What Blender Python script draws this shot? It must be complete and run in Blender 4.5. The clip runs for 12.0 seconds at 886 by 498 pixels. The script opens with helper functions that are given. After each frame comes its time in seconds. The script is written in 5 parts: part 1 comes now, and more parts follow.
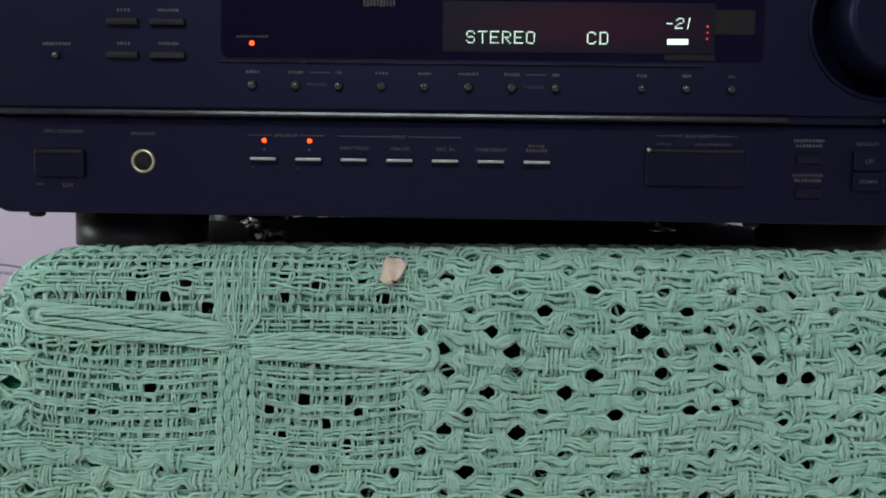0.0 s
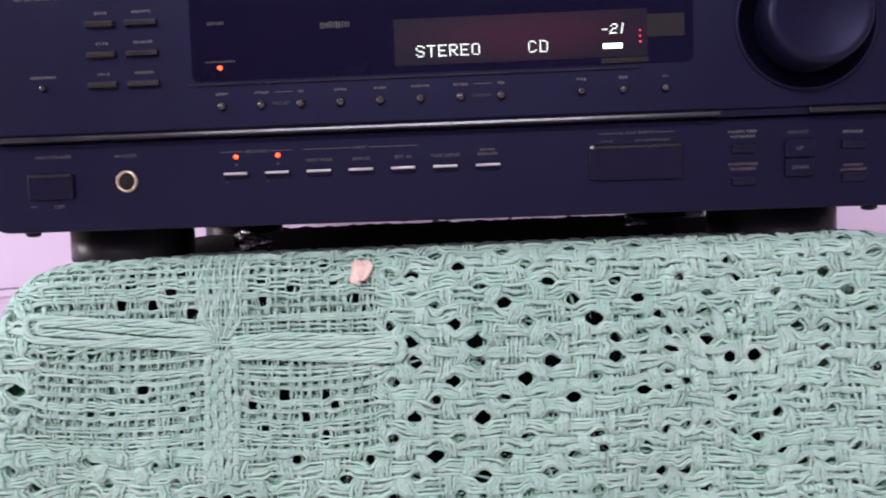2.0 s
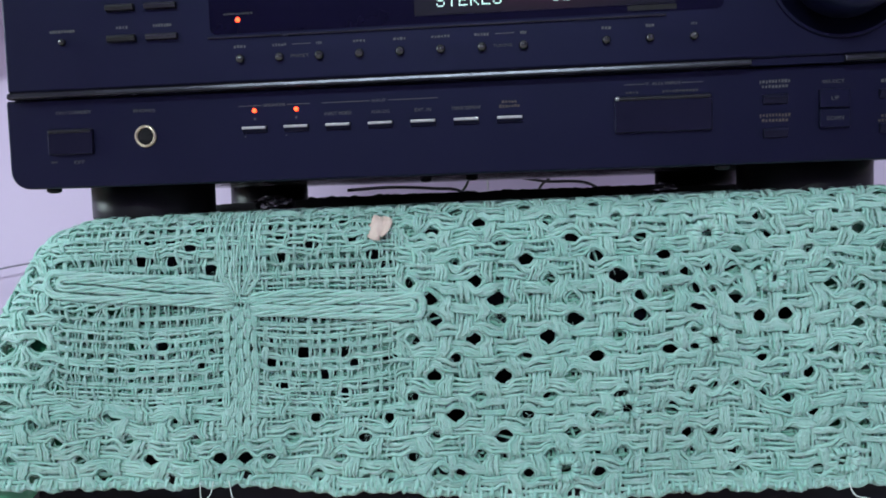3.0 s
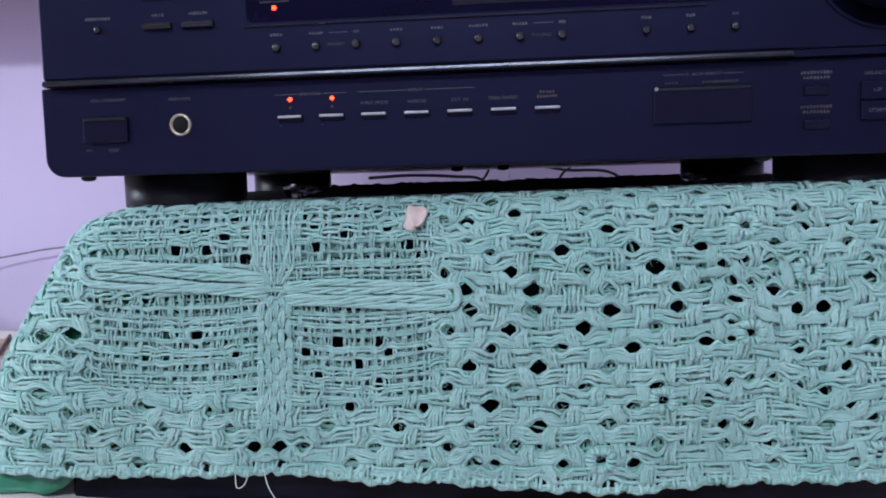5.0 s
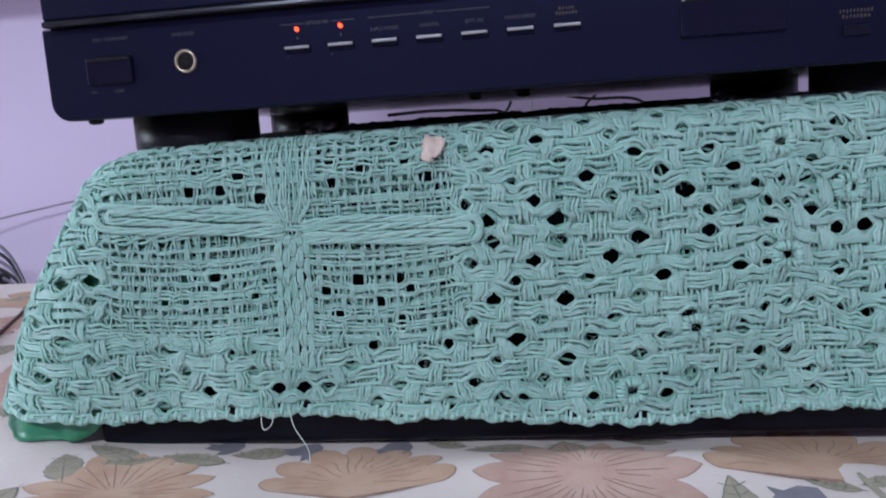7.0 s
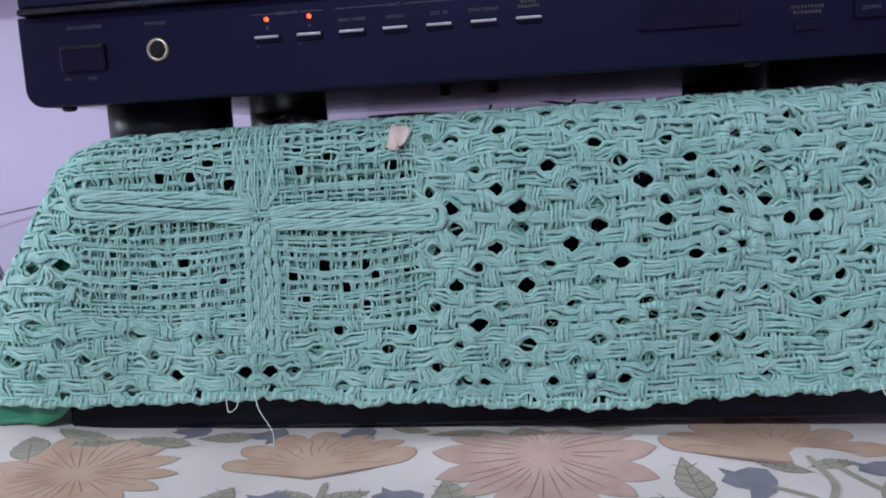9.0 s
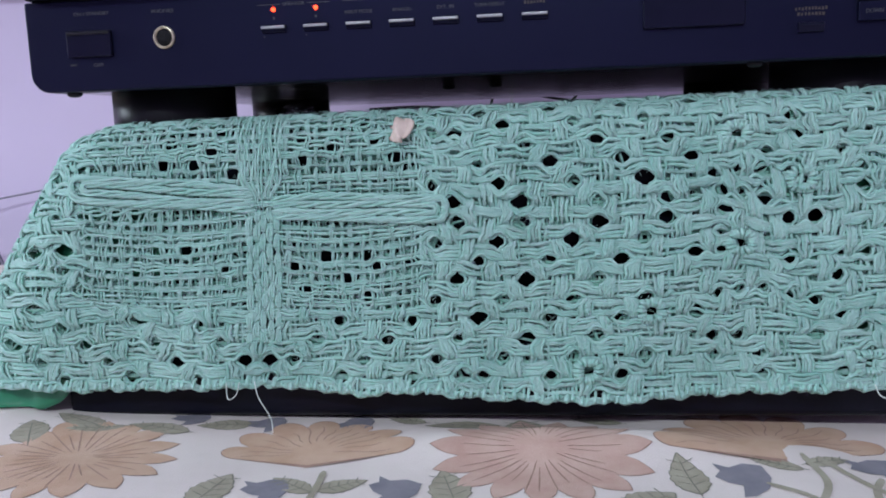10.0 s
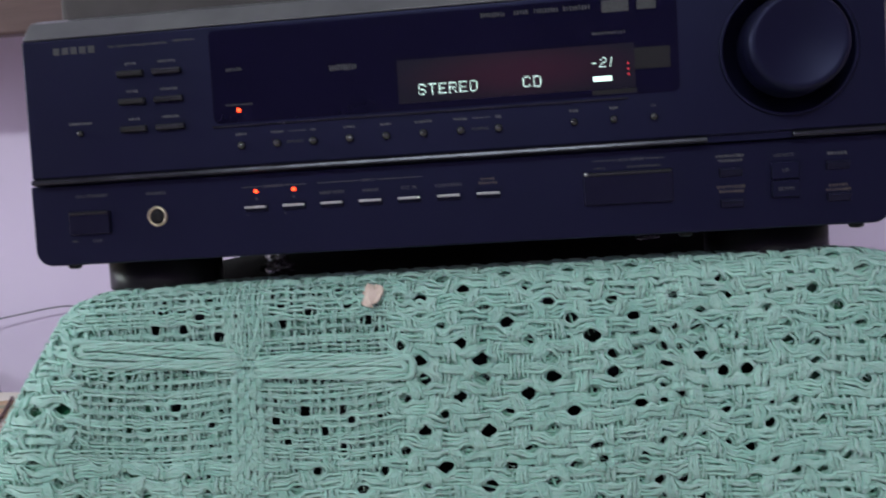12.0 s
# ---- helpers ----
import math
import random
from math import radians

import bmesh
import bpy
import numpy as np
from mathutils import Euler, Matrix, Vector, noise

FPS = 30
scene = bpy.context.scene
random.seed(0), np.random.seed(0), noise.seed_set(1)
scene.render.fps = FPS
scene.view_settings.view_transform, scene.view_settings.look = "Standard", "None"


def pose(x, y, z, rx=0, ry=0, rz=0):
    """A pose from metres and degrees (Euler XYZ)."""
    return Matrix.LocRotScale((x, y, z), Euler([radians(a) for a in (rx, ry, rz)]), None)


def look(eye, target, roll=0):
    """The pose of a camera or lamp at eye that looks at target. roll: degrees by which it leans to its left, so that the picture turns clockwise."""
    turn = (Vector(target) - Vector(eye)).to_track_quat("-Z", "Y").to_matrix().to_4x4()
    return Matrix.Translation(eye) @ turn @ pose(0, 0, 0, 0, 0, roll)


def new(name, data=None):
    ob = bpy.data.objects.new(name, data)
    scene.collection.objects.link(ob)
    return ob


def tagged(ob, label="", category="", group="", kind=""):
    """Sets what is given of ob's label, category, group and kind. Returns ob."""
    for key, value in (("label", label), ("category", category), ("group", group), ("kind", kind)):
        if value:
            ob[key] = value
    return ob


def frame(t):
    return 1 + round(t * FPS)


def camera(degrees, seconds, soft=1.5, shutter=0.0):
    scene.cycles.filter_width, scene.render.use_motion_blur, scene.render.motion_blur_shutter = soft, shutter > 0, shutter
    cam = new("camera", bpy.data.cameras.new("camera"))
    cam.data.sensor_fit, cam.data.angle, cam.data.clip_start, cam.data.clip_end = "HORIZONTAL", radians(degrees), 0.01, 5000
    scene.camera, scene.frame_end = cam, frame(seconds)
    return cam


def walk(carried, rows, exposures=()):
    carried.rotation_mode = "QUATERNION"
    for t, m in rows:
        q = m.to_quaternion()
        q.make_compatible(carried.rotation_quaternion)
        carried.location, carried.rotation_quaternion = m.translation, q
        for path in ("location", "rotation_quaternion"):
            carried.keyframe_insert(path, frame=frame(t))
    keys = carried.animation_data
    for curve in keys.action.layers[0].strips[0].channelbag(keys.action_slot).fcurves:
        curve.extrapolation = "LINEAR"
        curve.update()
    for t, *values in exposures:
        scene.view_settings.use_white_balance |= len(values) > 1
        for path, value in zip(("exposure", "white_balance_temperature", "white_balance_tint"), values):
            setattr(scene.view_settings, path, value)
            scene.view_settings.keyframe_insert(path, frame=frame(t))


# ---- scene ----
cam = camera(56.0, 12.0, soft=1.8, shutter=0.4)
PATH = [
    (0, (-0.007, -0.362, 0.174), (-0.057, 1.633, 0.043), 1.5),
    (0.5, (-0.002, -0.363, 0.173), (-0.047, 1.632, 0.046), 1.5),
    (1, (0.007, -0.362, 0.174), (0.08, 1.633, 0.056), 1.4),
    (1.5, (0.019, -0.366, 0.168), (0.097, 1.626, 0.015), 1.2),
    (2, (0.022, -0.388, 0.172), (-0.084, 1.606, 0.059), -1.3),
    (2.5, (0.027, -0.381, 0.167), (-0.139, 1.603, -0.016), -2.2),
    (3, (0.027, -0.381, 0.157), (-0.158, 1.605, 0.014), -1.3),
    (4.8, (0.014, -0.381, 0.159), (-0.172, 1.6, -0.045), -0.6),
    (5, (0.014, -0.381, 0.159), (-0.189, 1.6, -0.016), -1.0),
    (5.5, (0.016, -0.37, 0.154), (-0.23, 1.604, -0.056), -2.5),
    (6, (0.015, -0.363, 0.152), (-0.174, 1.608, -0.131), -3.0),
    (6.5, (0.016, -0.378, 0.157), (-0.264, 1.587, -0.083), -3.5),
    (7, (0.016, -0.368, 0.153), (-0.258, 1.588, -0.158), -3.4),
    (7.2, (0.015, -0.365, 0.152), (-0.234, 1.59, -0.188), -3.4),
    (8.8, (0.027, -0.372, 0.141), (-0.182, 1.598, -0.133), -2.4),
    (9, (0.029, -0.376, 0.141), (-0.224, 1.589, -0.136), -2.7),
    (9.5, (0.034, -0.381, 0.148), (-0.191, 1.589, -0.117), -1.5),
    (10, (0.027, -0.379, 0.141), (-0.217, 1.585, -0.151), -1.5),
    (10.5, (0.029, -0.38, 0.142), (-0.204, 1.581, -0.173), -2.3),
    (11, (0.04, -0.406, 0.175), (-0.231, 1.57, 0.022), -2.4),
    (11.5, (0.042, -0.42, 0.197), (-0.271, 1.553, 0.1), -3.0),
    (12, (0.045, -0.412, 0.183), (-0.175, 1.573, 0.082), -2.7),
]
EXPOSURES = [
    (0, -0.2, 7100, -14), (0.5, 0.07, 7200, 4), (1, 0.7, 7300, 22), (1.5, 0.7, 7400, 22), (2, 0.70, 7150, 19), (2.5, 0.35, 7000, 2), (3, 0.33, 6000, -9),
    (5, 0.20, 5700, 5), (5.5, 0.12, 5700, 6), (6, 0.09, 5800, 8), (6.5, 0.0, 5850, 4), (7, 0.0, 5850, 3),
    (9, 0.05, 5800, 0), (9.5, 0.1, 5750, -2), (10, 0.1, 5850, 1), (10.5, 0.15, 6000, 0), (11, 0.15, 5850, 2), (11.5, 0.15, 6000, 13), (12, 0.0, 6500, -4),
]
walk(cam, [(t, look(eye, target, roll)) for t, eye, target, roll in PATH], EXPOSURES)

# ---- world, lamps ----
world = bpy.data.worlds.new("room_air")
scene.world = world
world.use_nodes = True
world.node_tree.nodes["Background"].inputs[0].default_value = (0.5, 0.5, 0.6, 1)
world.node_tree.nodes["Background"].inputs[1].default_value = 0.05

lamp_data = bpy.data.lights.new("tube_glow", "AREA")
lamp_data.shape, lamp_data.size, lamp_data.size_y = "RECTANGLE", 1.2, 0.12
lamp_data.energy, lamp_data.color = 29.0, (0.93, 0.97, 1.0)
lamp = new("tube_glow", lamp_data)
lamp.matrix_world = look((-0.25, -1.95, 1.62), (0, 0.1, 0.1))

# fill lamp added at the left to brighten the wall behind the receiver
side_fill_data = bpy.data.lights.new("side_fill", "AREA")
side_fill_data.shape, side_fill_data.size, side_fill_data.size_y = "RECTANGLE", 0.9, 1.0
side_fill_data.energy, side_fill_data.color = 24.0, (0.92, 0.95, 1.0)
side_lamp = new("side_fill", side_fill_data)
side_lamp.matrix_world = look((-2.24, -0.15, 0.85), (0, 0.15, 0.2))

# ---- materials ----


def nodes_of(name, rough=0.6, metal=0.0, spec=0.5):
    m = bpy.data.materials.new(name)
    m.use_nodes = True
    nt = m.node_tree
    b = nt.nodes["Principled BSDF"]
    b.inputs["Roughness"].default_value = rough
    b.inputs["Metallic"].default_value = metal
    b.inputs["Specular IOR Level"].default_value = spec
    return m, nt, b


def ramp_of(nt, fac, stops):
    r = nt.nodes.new("ShaderNodeValToRGB")
    while len(r.color_ramp.elements) < len(stops):
        r.color_ramp.elements.new(0.5)
    for e, (p, c) in zip(r.color_ramp.elements, stops):
        e.position, e.color = p, (*c, 1)
    nt.links.new(fac, r.inputs[0])
    return r.outputs[0]


def noise_of(nt, scale, detail=4.0, rough=0.55, stretch=None):
    n = nt.nodes.new("ShaderNodeTexNoise")
    n.inputs["Scale"].default_value, n.inputs["Detail"].default_value = scale, detail
    n.inputs["Roughness"].default_value = rough
    tc = nt.nodes.new("ShaderNodeTexCoord")
    if stretch:
        mp = nt.nodes.new("ShaderNodeMapping")
        mp.inputs["Scale"].default_value = stretch
        nt.links.new(tc.outputs["Object"], mp.inputs[0])
        nt.links.new(mp.outputs[0], n.inputs[0])
    else:
        nt.links.new(tc.outputs["Object"], n.inputs[0])
    return n.outputs[0]


def bump_of(nt, b, height, strength, dist):
    bm = nt.nodes.new("ShaderNodeBump")
    bm.inputs["Strength"].default_value, bm.inputs["Distance"].default_value = strength, dist
    nt.links.new(height, bm.inputs["Height"])
    nt.links.new(bm.outputs[0], b.inputs["Normal"])


def surface(name, dark, light, scale, rough=0.6, metal=0.0, bump=0.0, dist=0.001, fine=0, spec=0.5, vary=0.0, stretch=None):
    """Two-scale varied paint: large blotches between two tones, fine relief, and gloss that varies with wear."""
    m, nt, b = nodes_of(name, rough, metal, spec)
    big = noise_of(nt, scale, 5.0, 0.6, stretch)
    nt.links.new(ramp_of(nt, big, [(0.3, dark), (0.7, light)]), b.inputs["Base Color"])
    if bump:
        bump_of(nt, b, noise_of(nt, fine or scale * 12, 3.0, 0.6, stretch), bump, dist)
    if vary:
        mr = nt.nodes.new("ShaderNodeMapRange")
        mr.inputs[3].default_value, mr.inputs[4].default_value = rough - vary, rough + vary
        nt.links.new(noise_of(nt, scale * 3, 4.0), mr.inputs[0])
        nt.links.new(mr.outputs[0], b.inputs["Roughness"])
    return m


def glow(name, colour, strength):
    m, nt, b = nodes_of(name, 0.4)
    b.inputs["Base Color"].default_value = (*[c * 0.3 for c in colour], 1)
    b.inputs["Emission Color"].default_value = (*colour, 1)
    b.inputs["Emission Strength"].default_value = strength
    return m


def yarn_material(name, dark, light):
    """Twisted cotton: two plies wind round the yarn, fibres break the gloss, and dye varies along and between yarns."""
    m, nt, b = nodes_of(name, 0.95, 0.0, 0.15)
    uv = nt.nodes.new("ShaderNodeUVMap")
    wave = nt.nodes.new("ShaderNodeTexWave")
    wave.wave_type, wave.bands_direction = "BANDS", "DIAGONAL"
    wave.inputs["Scale"].default_value, wave.inputs["Distortion"].default_value = 0.33, 1.5
    wave.inputs["Detail"].default_value = 2.0
    nt.links.new(uv.outputs[0], wave.inputs[0])
    fmap = nt.nodes.new("ShaderNodeMapping")
    fmap.inputs["Scale"].default_value = (0.7, 5.0, 1.0)
    fn = nt.nodes.new("ShaderNodeTexNoise")
    fn.inputs["Scale"].default_value, fn.inputs["Detail"].default_value = 2.0, 3.0
    nt.links.new(uv.outputs[0], fmap.inputs[0])
    nt.links.new(fmap.outputs[0], fn.inputs[0])
    fib = fn.outputs[0]
    add = nt.nodes.new("ShaderNodeMath")
    add.operation = "MULTIPLY_ADD"
    add.inputs[1].default_value = 1.6
    nt.links.new(fib, add.inputs[0])
    nt.links.new(wave.outputs["Fac"], add.inputs[2])
    bump_of(nt, b, add.outputs[0], 0.5, 0.0004)
    geo = nt.nodes.new("ShaderNodeNewGeometry")
    mixf = nt.nodes.new("ShaderNodeMath")
    mixf.operation = "MULTIPLY_ADD"
    mixf.inputs[1].default_value = 0.35
    nt.links.new(geo.outputs["Random Per Island"], mixf.inputs[0])
    nt.links.new(noise_of(nt, 38.0, 5.0, 0.7), mixf.inputs[2])
    nt.links.new(ramp_of(nt, mixf.outputs[0], [(0.3, dark), (0.85, light)]), b.inputs["Base Color"])
    b.inputs["Subsurface Weight"].default_value = 0.35
    b.inputs["Subsurface Radius"].default_value = (0.7, 1.0, 0.85)
    b.inputs["Subsurface Scale"].default_value = 0.0016
    b.inputs["Sheen Weight"].default_value = 0.2
    b.inputs["Sheen Roughness"].default_value = 0.6
    return m


M_PAINT = surface("lilac_paint", (0.70, 0.585, 0.80), (0.75, 0.635, 0.84), 3.0, 0.75, bump=0.15, dist=0.002, fine=60, vary=0.08)
M_CEIL = surface("ceiling_paint", (0.72, 0.72, 0.7), (0.8, 0.8, 0.78), 2.0, 0.9, bump=0.1, dist=0.002, fine=50)
M_FLOOR = surface("floor_tile", (0.3, 0.27, 0.24), (0.4, 0.37, 0.33), 3.0, 0.4)
M_BLACK = surface("black_panel", (0.0013, 0.0014, 0.0080), (0.0024, 0.0025, 0.0122), 9.0, 0.44, bump=0.03, dist=0.0002, fine=1500, spec=0.36, vary=0.06)
M_RUBBER = surface("black_foot_plastic", (0.003, 0.003, 0.005), (0.006, 0.006, 0.008), 30.0, 0.34, spec=0.22, vary=0.08)
M_STEEL = surface("painted_steel", (0.006, 0.006, 0.009), (0.012, 0.012, 0.015), 20.0, 0.35, spec=0.35, vary=0.08)
M_UNDER = surface("zinc_plate", (0.35, 0.34, 0.34), (0.5, 0.49, 0.48), 20.0, 0.22, 1.0, vary=0.08)
M_WINDOW = surface("smoked_window", (0.0018, 0.0016, 0.0085), (0.0034, 0.0028, 0.0125), 12.0, 0.14, spec=0.25)
# the light that the upward bevel reflects is put into this grey
M_TOP_LIT = surface("lit_top_edge", (0.06, 0.06, 0.07), (0.10, 0.10, 0.11), 30.0, 0.4, vary=0.08)
M_FILTER_GLOW = surface("glow_tinted_filter", (0.008, 0.0015, 0.008), (0.016, 0.0022, 0.012), 25.0, 0.28, spec=0.3)
# the display's red glow is painted into the filter's base colour, fading outwards
m_red = M_FILTER_GLOW.node_tree
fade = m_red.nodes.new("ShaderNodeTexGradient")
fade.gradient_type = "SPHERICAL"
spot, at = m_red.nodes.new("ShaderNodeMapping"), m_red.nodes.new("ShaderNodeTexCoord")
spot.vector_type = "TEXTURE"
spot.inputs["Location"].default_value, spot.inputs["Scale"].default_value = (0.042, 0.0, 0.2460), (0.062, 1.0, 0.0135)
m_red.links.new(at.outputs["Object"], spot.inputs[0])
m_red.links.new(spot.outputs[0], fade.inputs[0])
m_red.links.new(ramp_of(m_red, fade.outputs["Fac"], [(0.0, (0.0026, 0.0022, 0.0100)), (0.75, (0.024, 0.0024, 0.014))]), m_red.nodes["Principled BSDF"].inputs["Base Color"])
M_LIP = surface("silver_lip", (0.35, 0.35, 0.36), (0.55, 0.55, 0.56), 200.0, 0.32, 0.7, vary=0.1)
M_LEDGE = surface("dark_chrome", (0.02, 0.02, 0.03), (0.042, 0.042, 0.055), 40.0, 0.25, 0.75, vary=0.06)
M_BRASS = surface("worn_brass", (0.40, 0.34, 0.24), (0.66, 0.59, 0.46), 300.0, 0.35, 0.9)
M_INK = surface("grey_ink", (0.045, 0.045, 0.053), (0.085, 0.085, 0.096), 900.0, 0.6)
M_INK_DIM = surface("dim_ink", (0.020, 0.020, 0.025), (0.040, 0.040, 0.046), 900.0, 0.6)
M_INK_GOLD = surface("gold_ink", (0.045, 0.034, 0.032), (0.07, 0.052, 0.05), 900.0, 0.6)
M_FAINT = surface("faint_print", (0.0034, 0.0032, 0.0045), (0.0060, 0.0056, 0.0070), 200.0, 0.4, spec=0.3)
M_DOME = surface("glossy_button", (0.008, 0.008, 0.012), (0.016, 0.016, 0.02), 200.0, 0.12, spec=0.7)
M_KEY = surface("dark_key_plastic", (0.0035, 0.0033, 0.009), (0.007, 0.0065, 0.015), 60.0, 0.32, spec=0.3, vary=0.06)
M_RED = glow("red_led", (1.0, 0.05, 0.014), 5.0)
M_VFD = glow("display_segment", (0.72, 0.95, 0.9), 1.7)
M_VFD_RED = glow("display_red", (1.0, 0.05, 0.08), 0.9)
M_YARN = yarn_material("green_yarn", (0.274, 0.508, 0.445), (0.430, 0.660, 0.594))
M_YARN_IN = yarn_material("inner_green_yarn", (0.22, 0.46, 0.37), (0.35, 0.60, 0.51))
M_SATIN = surface("green_satin", (0.02, 0.13, 0.06), (0.05, 0.24, 0.13), 40.0, 0.35, bump=0.3, dist=0.002, fine=90)
M_BOX = surface("black_box_vinyl", (0.002, 0.002, 0.007), (0.005, 0.005, 0.014), 25.0, 0.4, bump=0.2, dist=0.0006, fine=700, spec=0.2, vary=0.08)
M_FLEECE = surface("black_fluff", (0.003, 0.003, 0.005), (0.008, 0.007, 0.011), 60.0, 0.95, bump=0.6, dist=0.002, fine=400)
M_SHEET = surface("white_cotton_sheet", (0.68, 0.585, 0.565), (0.77, 0.685, 0.655), 14.0, 0.9, bump=0.25, dist=0.0006, fine=900)
M_PEACH = surface("peach_print", (0.50, 0.32, 0.22), (0.60, 0.42, 0.32), 55.0, 0.9, bump=0.25, dist=0.0005, fine=900)
M_PINK = surface("pink_print", (0.50, 0.31, 0.26), (0.61, 0.43, 0.37), 55.0, 0.9, bump=0.25, dist=0.0005, fine=900)
M_LINE = surface("brown_print", (0.30, 0.18, 0.14), (0.42, 0.28, 0.23), 200.0, 0.9)
M_OLIVE = surface("olive_print", (0.31, 0.275, 0.21), (0.43, 0.39, 0.31), 70.0, 0.9, bump=0.25, dist=0.0005, fine=900)
M_OLIVE_LINE = surface("olive_line_print", (0.20, 0.19, 0.15), (0.27, 0.25, 0.20), 200.0, 0.9)
M_SLATE = surface("slate_print", (0.19, 0.18, 0.22), (0.27, 0.25, 0.29), 70.0, 0.9, bump=0.25, dist=0.0005, fine=900)
M_PETAL = surface("dried_petal", (0.58, 0.43, 0.38), (0.74, 0.60, 0.54), 140.0, 0.8, bump=0.4, dist=0.001, fine=500)
M_WOOD = surface("dark_wood", (0.06, 0.03, 0.03), (0.12, 0.07, 0.065), 6.0, 0.45, bump=0.2, dist=0.001, fine=60, stretch=(1, 8, 8))
M_GRILLE = surface("charcoal_grille", (0.055, 0.047, 0.05), (0.08, 0.07, 0.073), 30.0, 0.85, bump=0.5, dist=0.0006, fine=1600)
M_CABLE = surface("black_cable", (0.008, 0.008, 0.01), (0.02, 0.02, 0.022), 50.0, 0.45)
M_CABLE_BROWN = surface("brown_cable", (0.07, 0.03, 0.02), (0.12, 0.05, 0.035), 60.0, 0.5)
M_CABLE_GREY = surface("grey_cable", (0.2, 0.17, 0.24), (0.3, 0.27, 0.34), 60.0, 0.5)
M_CABLE_WHITE = surface("white_plastic", (0.7, 0.68, 0.7), (0.8, 0.78, 0.8), 20.0, 0.45)
M_FOIL = surface("foil_wrapper", (0.55, 0.55, 0.58), (0.8, 0.8, 0.82), 120.0, 0.2, 0.9, bump=0.8, dist=0.002, fine=160)
M_THREAD = surface("pale_thread", (0.6, 0.66, 0.62), (0.72, 0.76, 0.72), 300.0, 0.9)

# the receiver's black lacquer throws back a bluish light
for lacquer in (M_BLACK, M_KEY, M_WINDOW):
    lacquer.node_tree.nodes["Principled BSDF"].inputs["Specular Tint"].default_value = (0.48, 0.50, 1.0, 1)

# ---- shapes ----


def link(name, bm, material, parent=None, label="", smooth=True, bevel=0.0):
    me = bpy.data.meshes.new(name)
    bm.normal_update()
    bm.to_mesh(me)
    bm.free()
    ob = new(name, me)
    me.materials.append(material)
    if smooth:
        me.polygons.foreach_set("use_smooth", [True] * len(me.polygons))
    if bevel:
        mod = ob.modifiers.new("soft_edge", "BEVEL")
        mod.width, mod.segments, mod.limit_method = bevel, 3, "ANGLE"
        mod.harden_normals = True
    if parent:
        ob.parent = parent
    if label:
        ob["label"] = label
    return ob


def part(name, bm, material, parent, label="", smooth=True, bevel=0.0):
    return link(name, bm, material, parent, label, smooth, bevel)


def thing(name, x=0, y=0, z=0, rx=0, ry=0, rz=0, label="", category="", group="", kind=""):
    ob = new(name)
    ob.matrix_basis = pose(x, y, z, rx, ry, rz)
    return tagged(ob, label, category, group, kind)


def box(x0, x1, y0, y1, z0, z1):
    bm = bmesh.new()
    bmesh.ops.create_cube(bm, size=1.0)
    for v in bm.verts:
        v.co = Vector((x0 + (v.co.x + 0.5) * (x1 - x0), y0 + (v.co.y + 0.5) * (y1 - y0), z0 + (v.co.z + 0.5) * (z1 - z0)))
    return bm


def lathe(profile, n=40, axis="z", at=(0, 0, 0)):
    """A turned shape: profile of (radius, height) along the axis."""
    bm = bmesh.new()
    rings = []
    for r, h in profile:
        ring = []
        for k in range(n):
            a = 2 * math.pi * k / n
            p = (r * math.cos(a), r * math.sin(a), h) if axis == "z" else (r * math.cos(a), -h, r * math.sin(a))
            ring.append(bm.verts.new(Vector(p) + Vector(at)))
        rings.append(ring)
    for a, b in zip(rings, rings[1:]):
        for k in range(n):
            bm.faces.new((a[k], a[(k + 1) % n], b[(k + 1) % n], b[k]))
    for ring, r in ((rings[0], profile[0][0]), (rings[-1], profile[-1][0])):
        if r > 1e-5:
            bm.faces.new(ring)
    bmesh.ops.recalc_face_normals(bm, faces=bm.faces)
    return bm


def outline_prism(points, y0, y1):
    """A plate with the given outline in x and z, from y0 (front) to y1."""
    bm = bmesh.new()
    f = [bm.verts.new((x, y0, z)) for x, z in points]
    b = [bm.verts.new((x, y1, z)) for x, z in points]
    bm.faces.new(f)
    bm.faces.new(b[::-1])
    n = len(points)
    for k in range(n):
        bm.faces.new((f[k], b[k], b[(k + 1) % n], f[(k + 1) % n]))
    bmesh.ops.recalc_face_normals(bm, faces=bm.faces)
    return bm


def rounded(x0, x1, z0, z1, r_low, r_high=0.0, n=8):
    pts = []
    for cx, cz, r, a0 in ((x1, z0, r_low, -90), (x1, z1, r_high, 0), (x0, z1, r_high, 90), (x0, z0, r_low, 180)):
        if r <= 0:
            pts.append((cx, cz))
            continue
        ox, oz = cx + (-r if cx == x1 else r), cz + (r if cz == z0 else -r)
        for k in range(n + 1):
            a = radians(a0 + 90 * k / n)
            pts.append((ox + r * math.cos(a), oz + r * math.sin(a)))
    return pts


def extrude_x(profile, x0, x1):
    """A bar along x with the given outline in y and z."""
    bm = bmesh.new()
    a = [bm.verts.new((x0, y, z)) for y, z in profile]
    b = [bm.verts.new((x1, y, z)) for y, z in profile]
    n = len(profile)
    bm.faces.new(a)
    bm.faces.new(b[::-1])
    for k in range(n):
        bm.faces.new((a[k], b[k], b[(k + 1) % n], a[(k + 1) % n]))
    bmesh.ops.recalc_face_normals(bm, faces=bm.faces)
    return bm


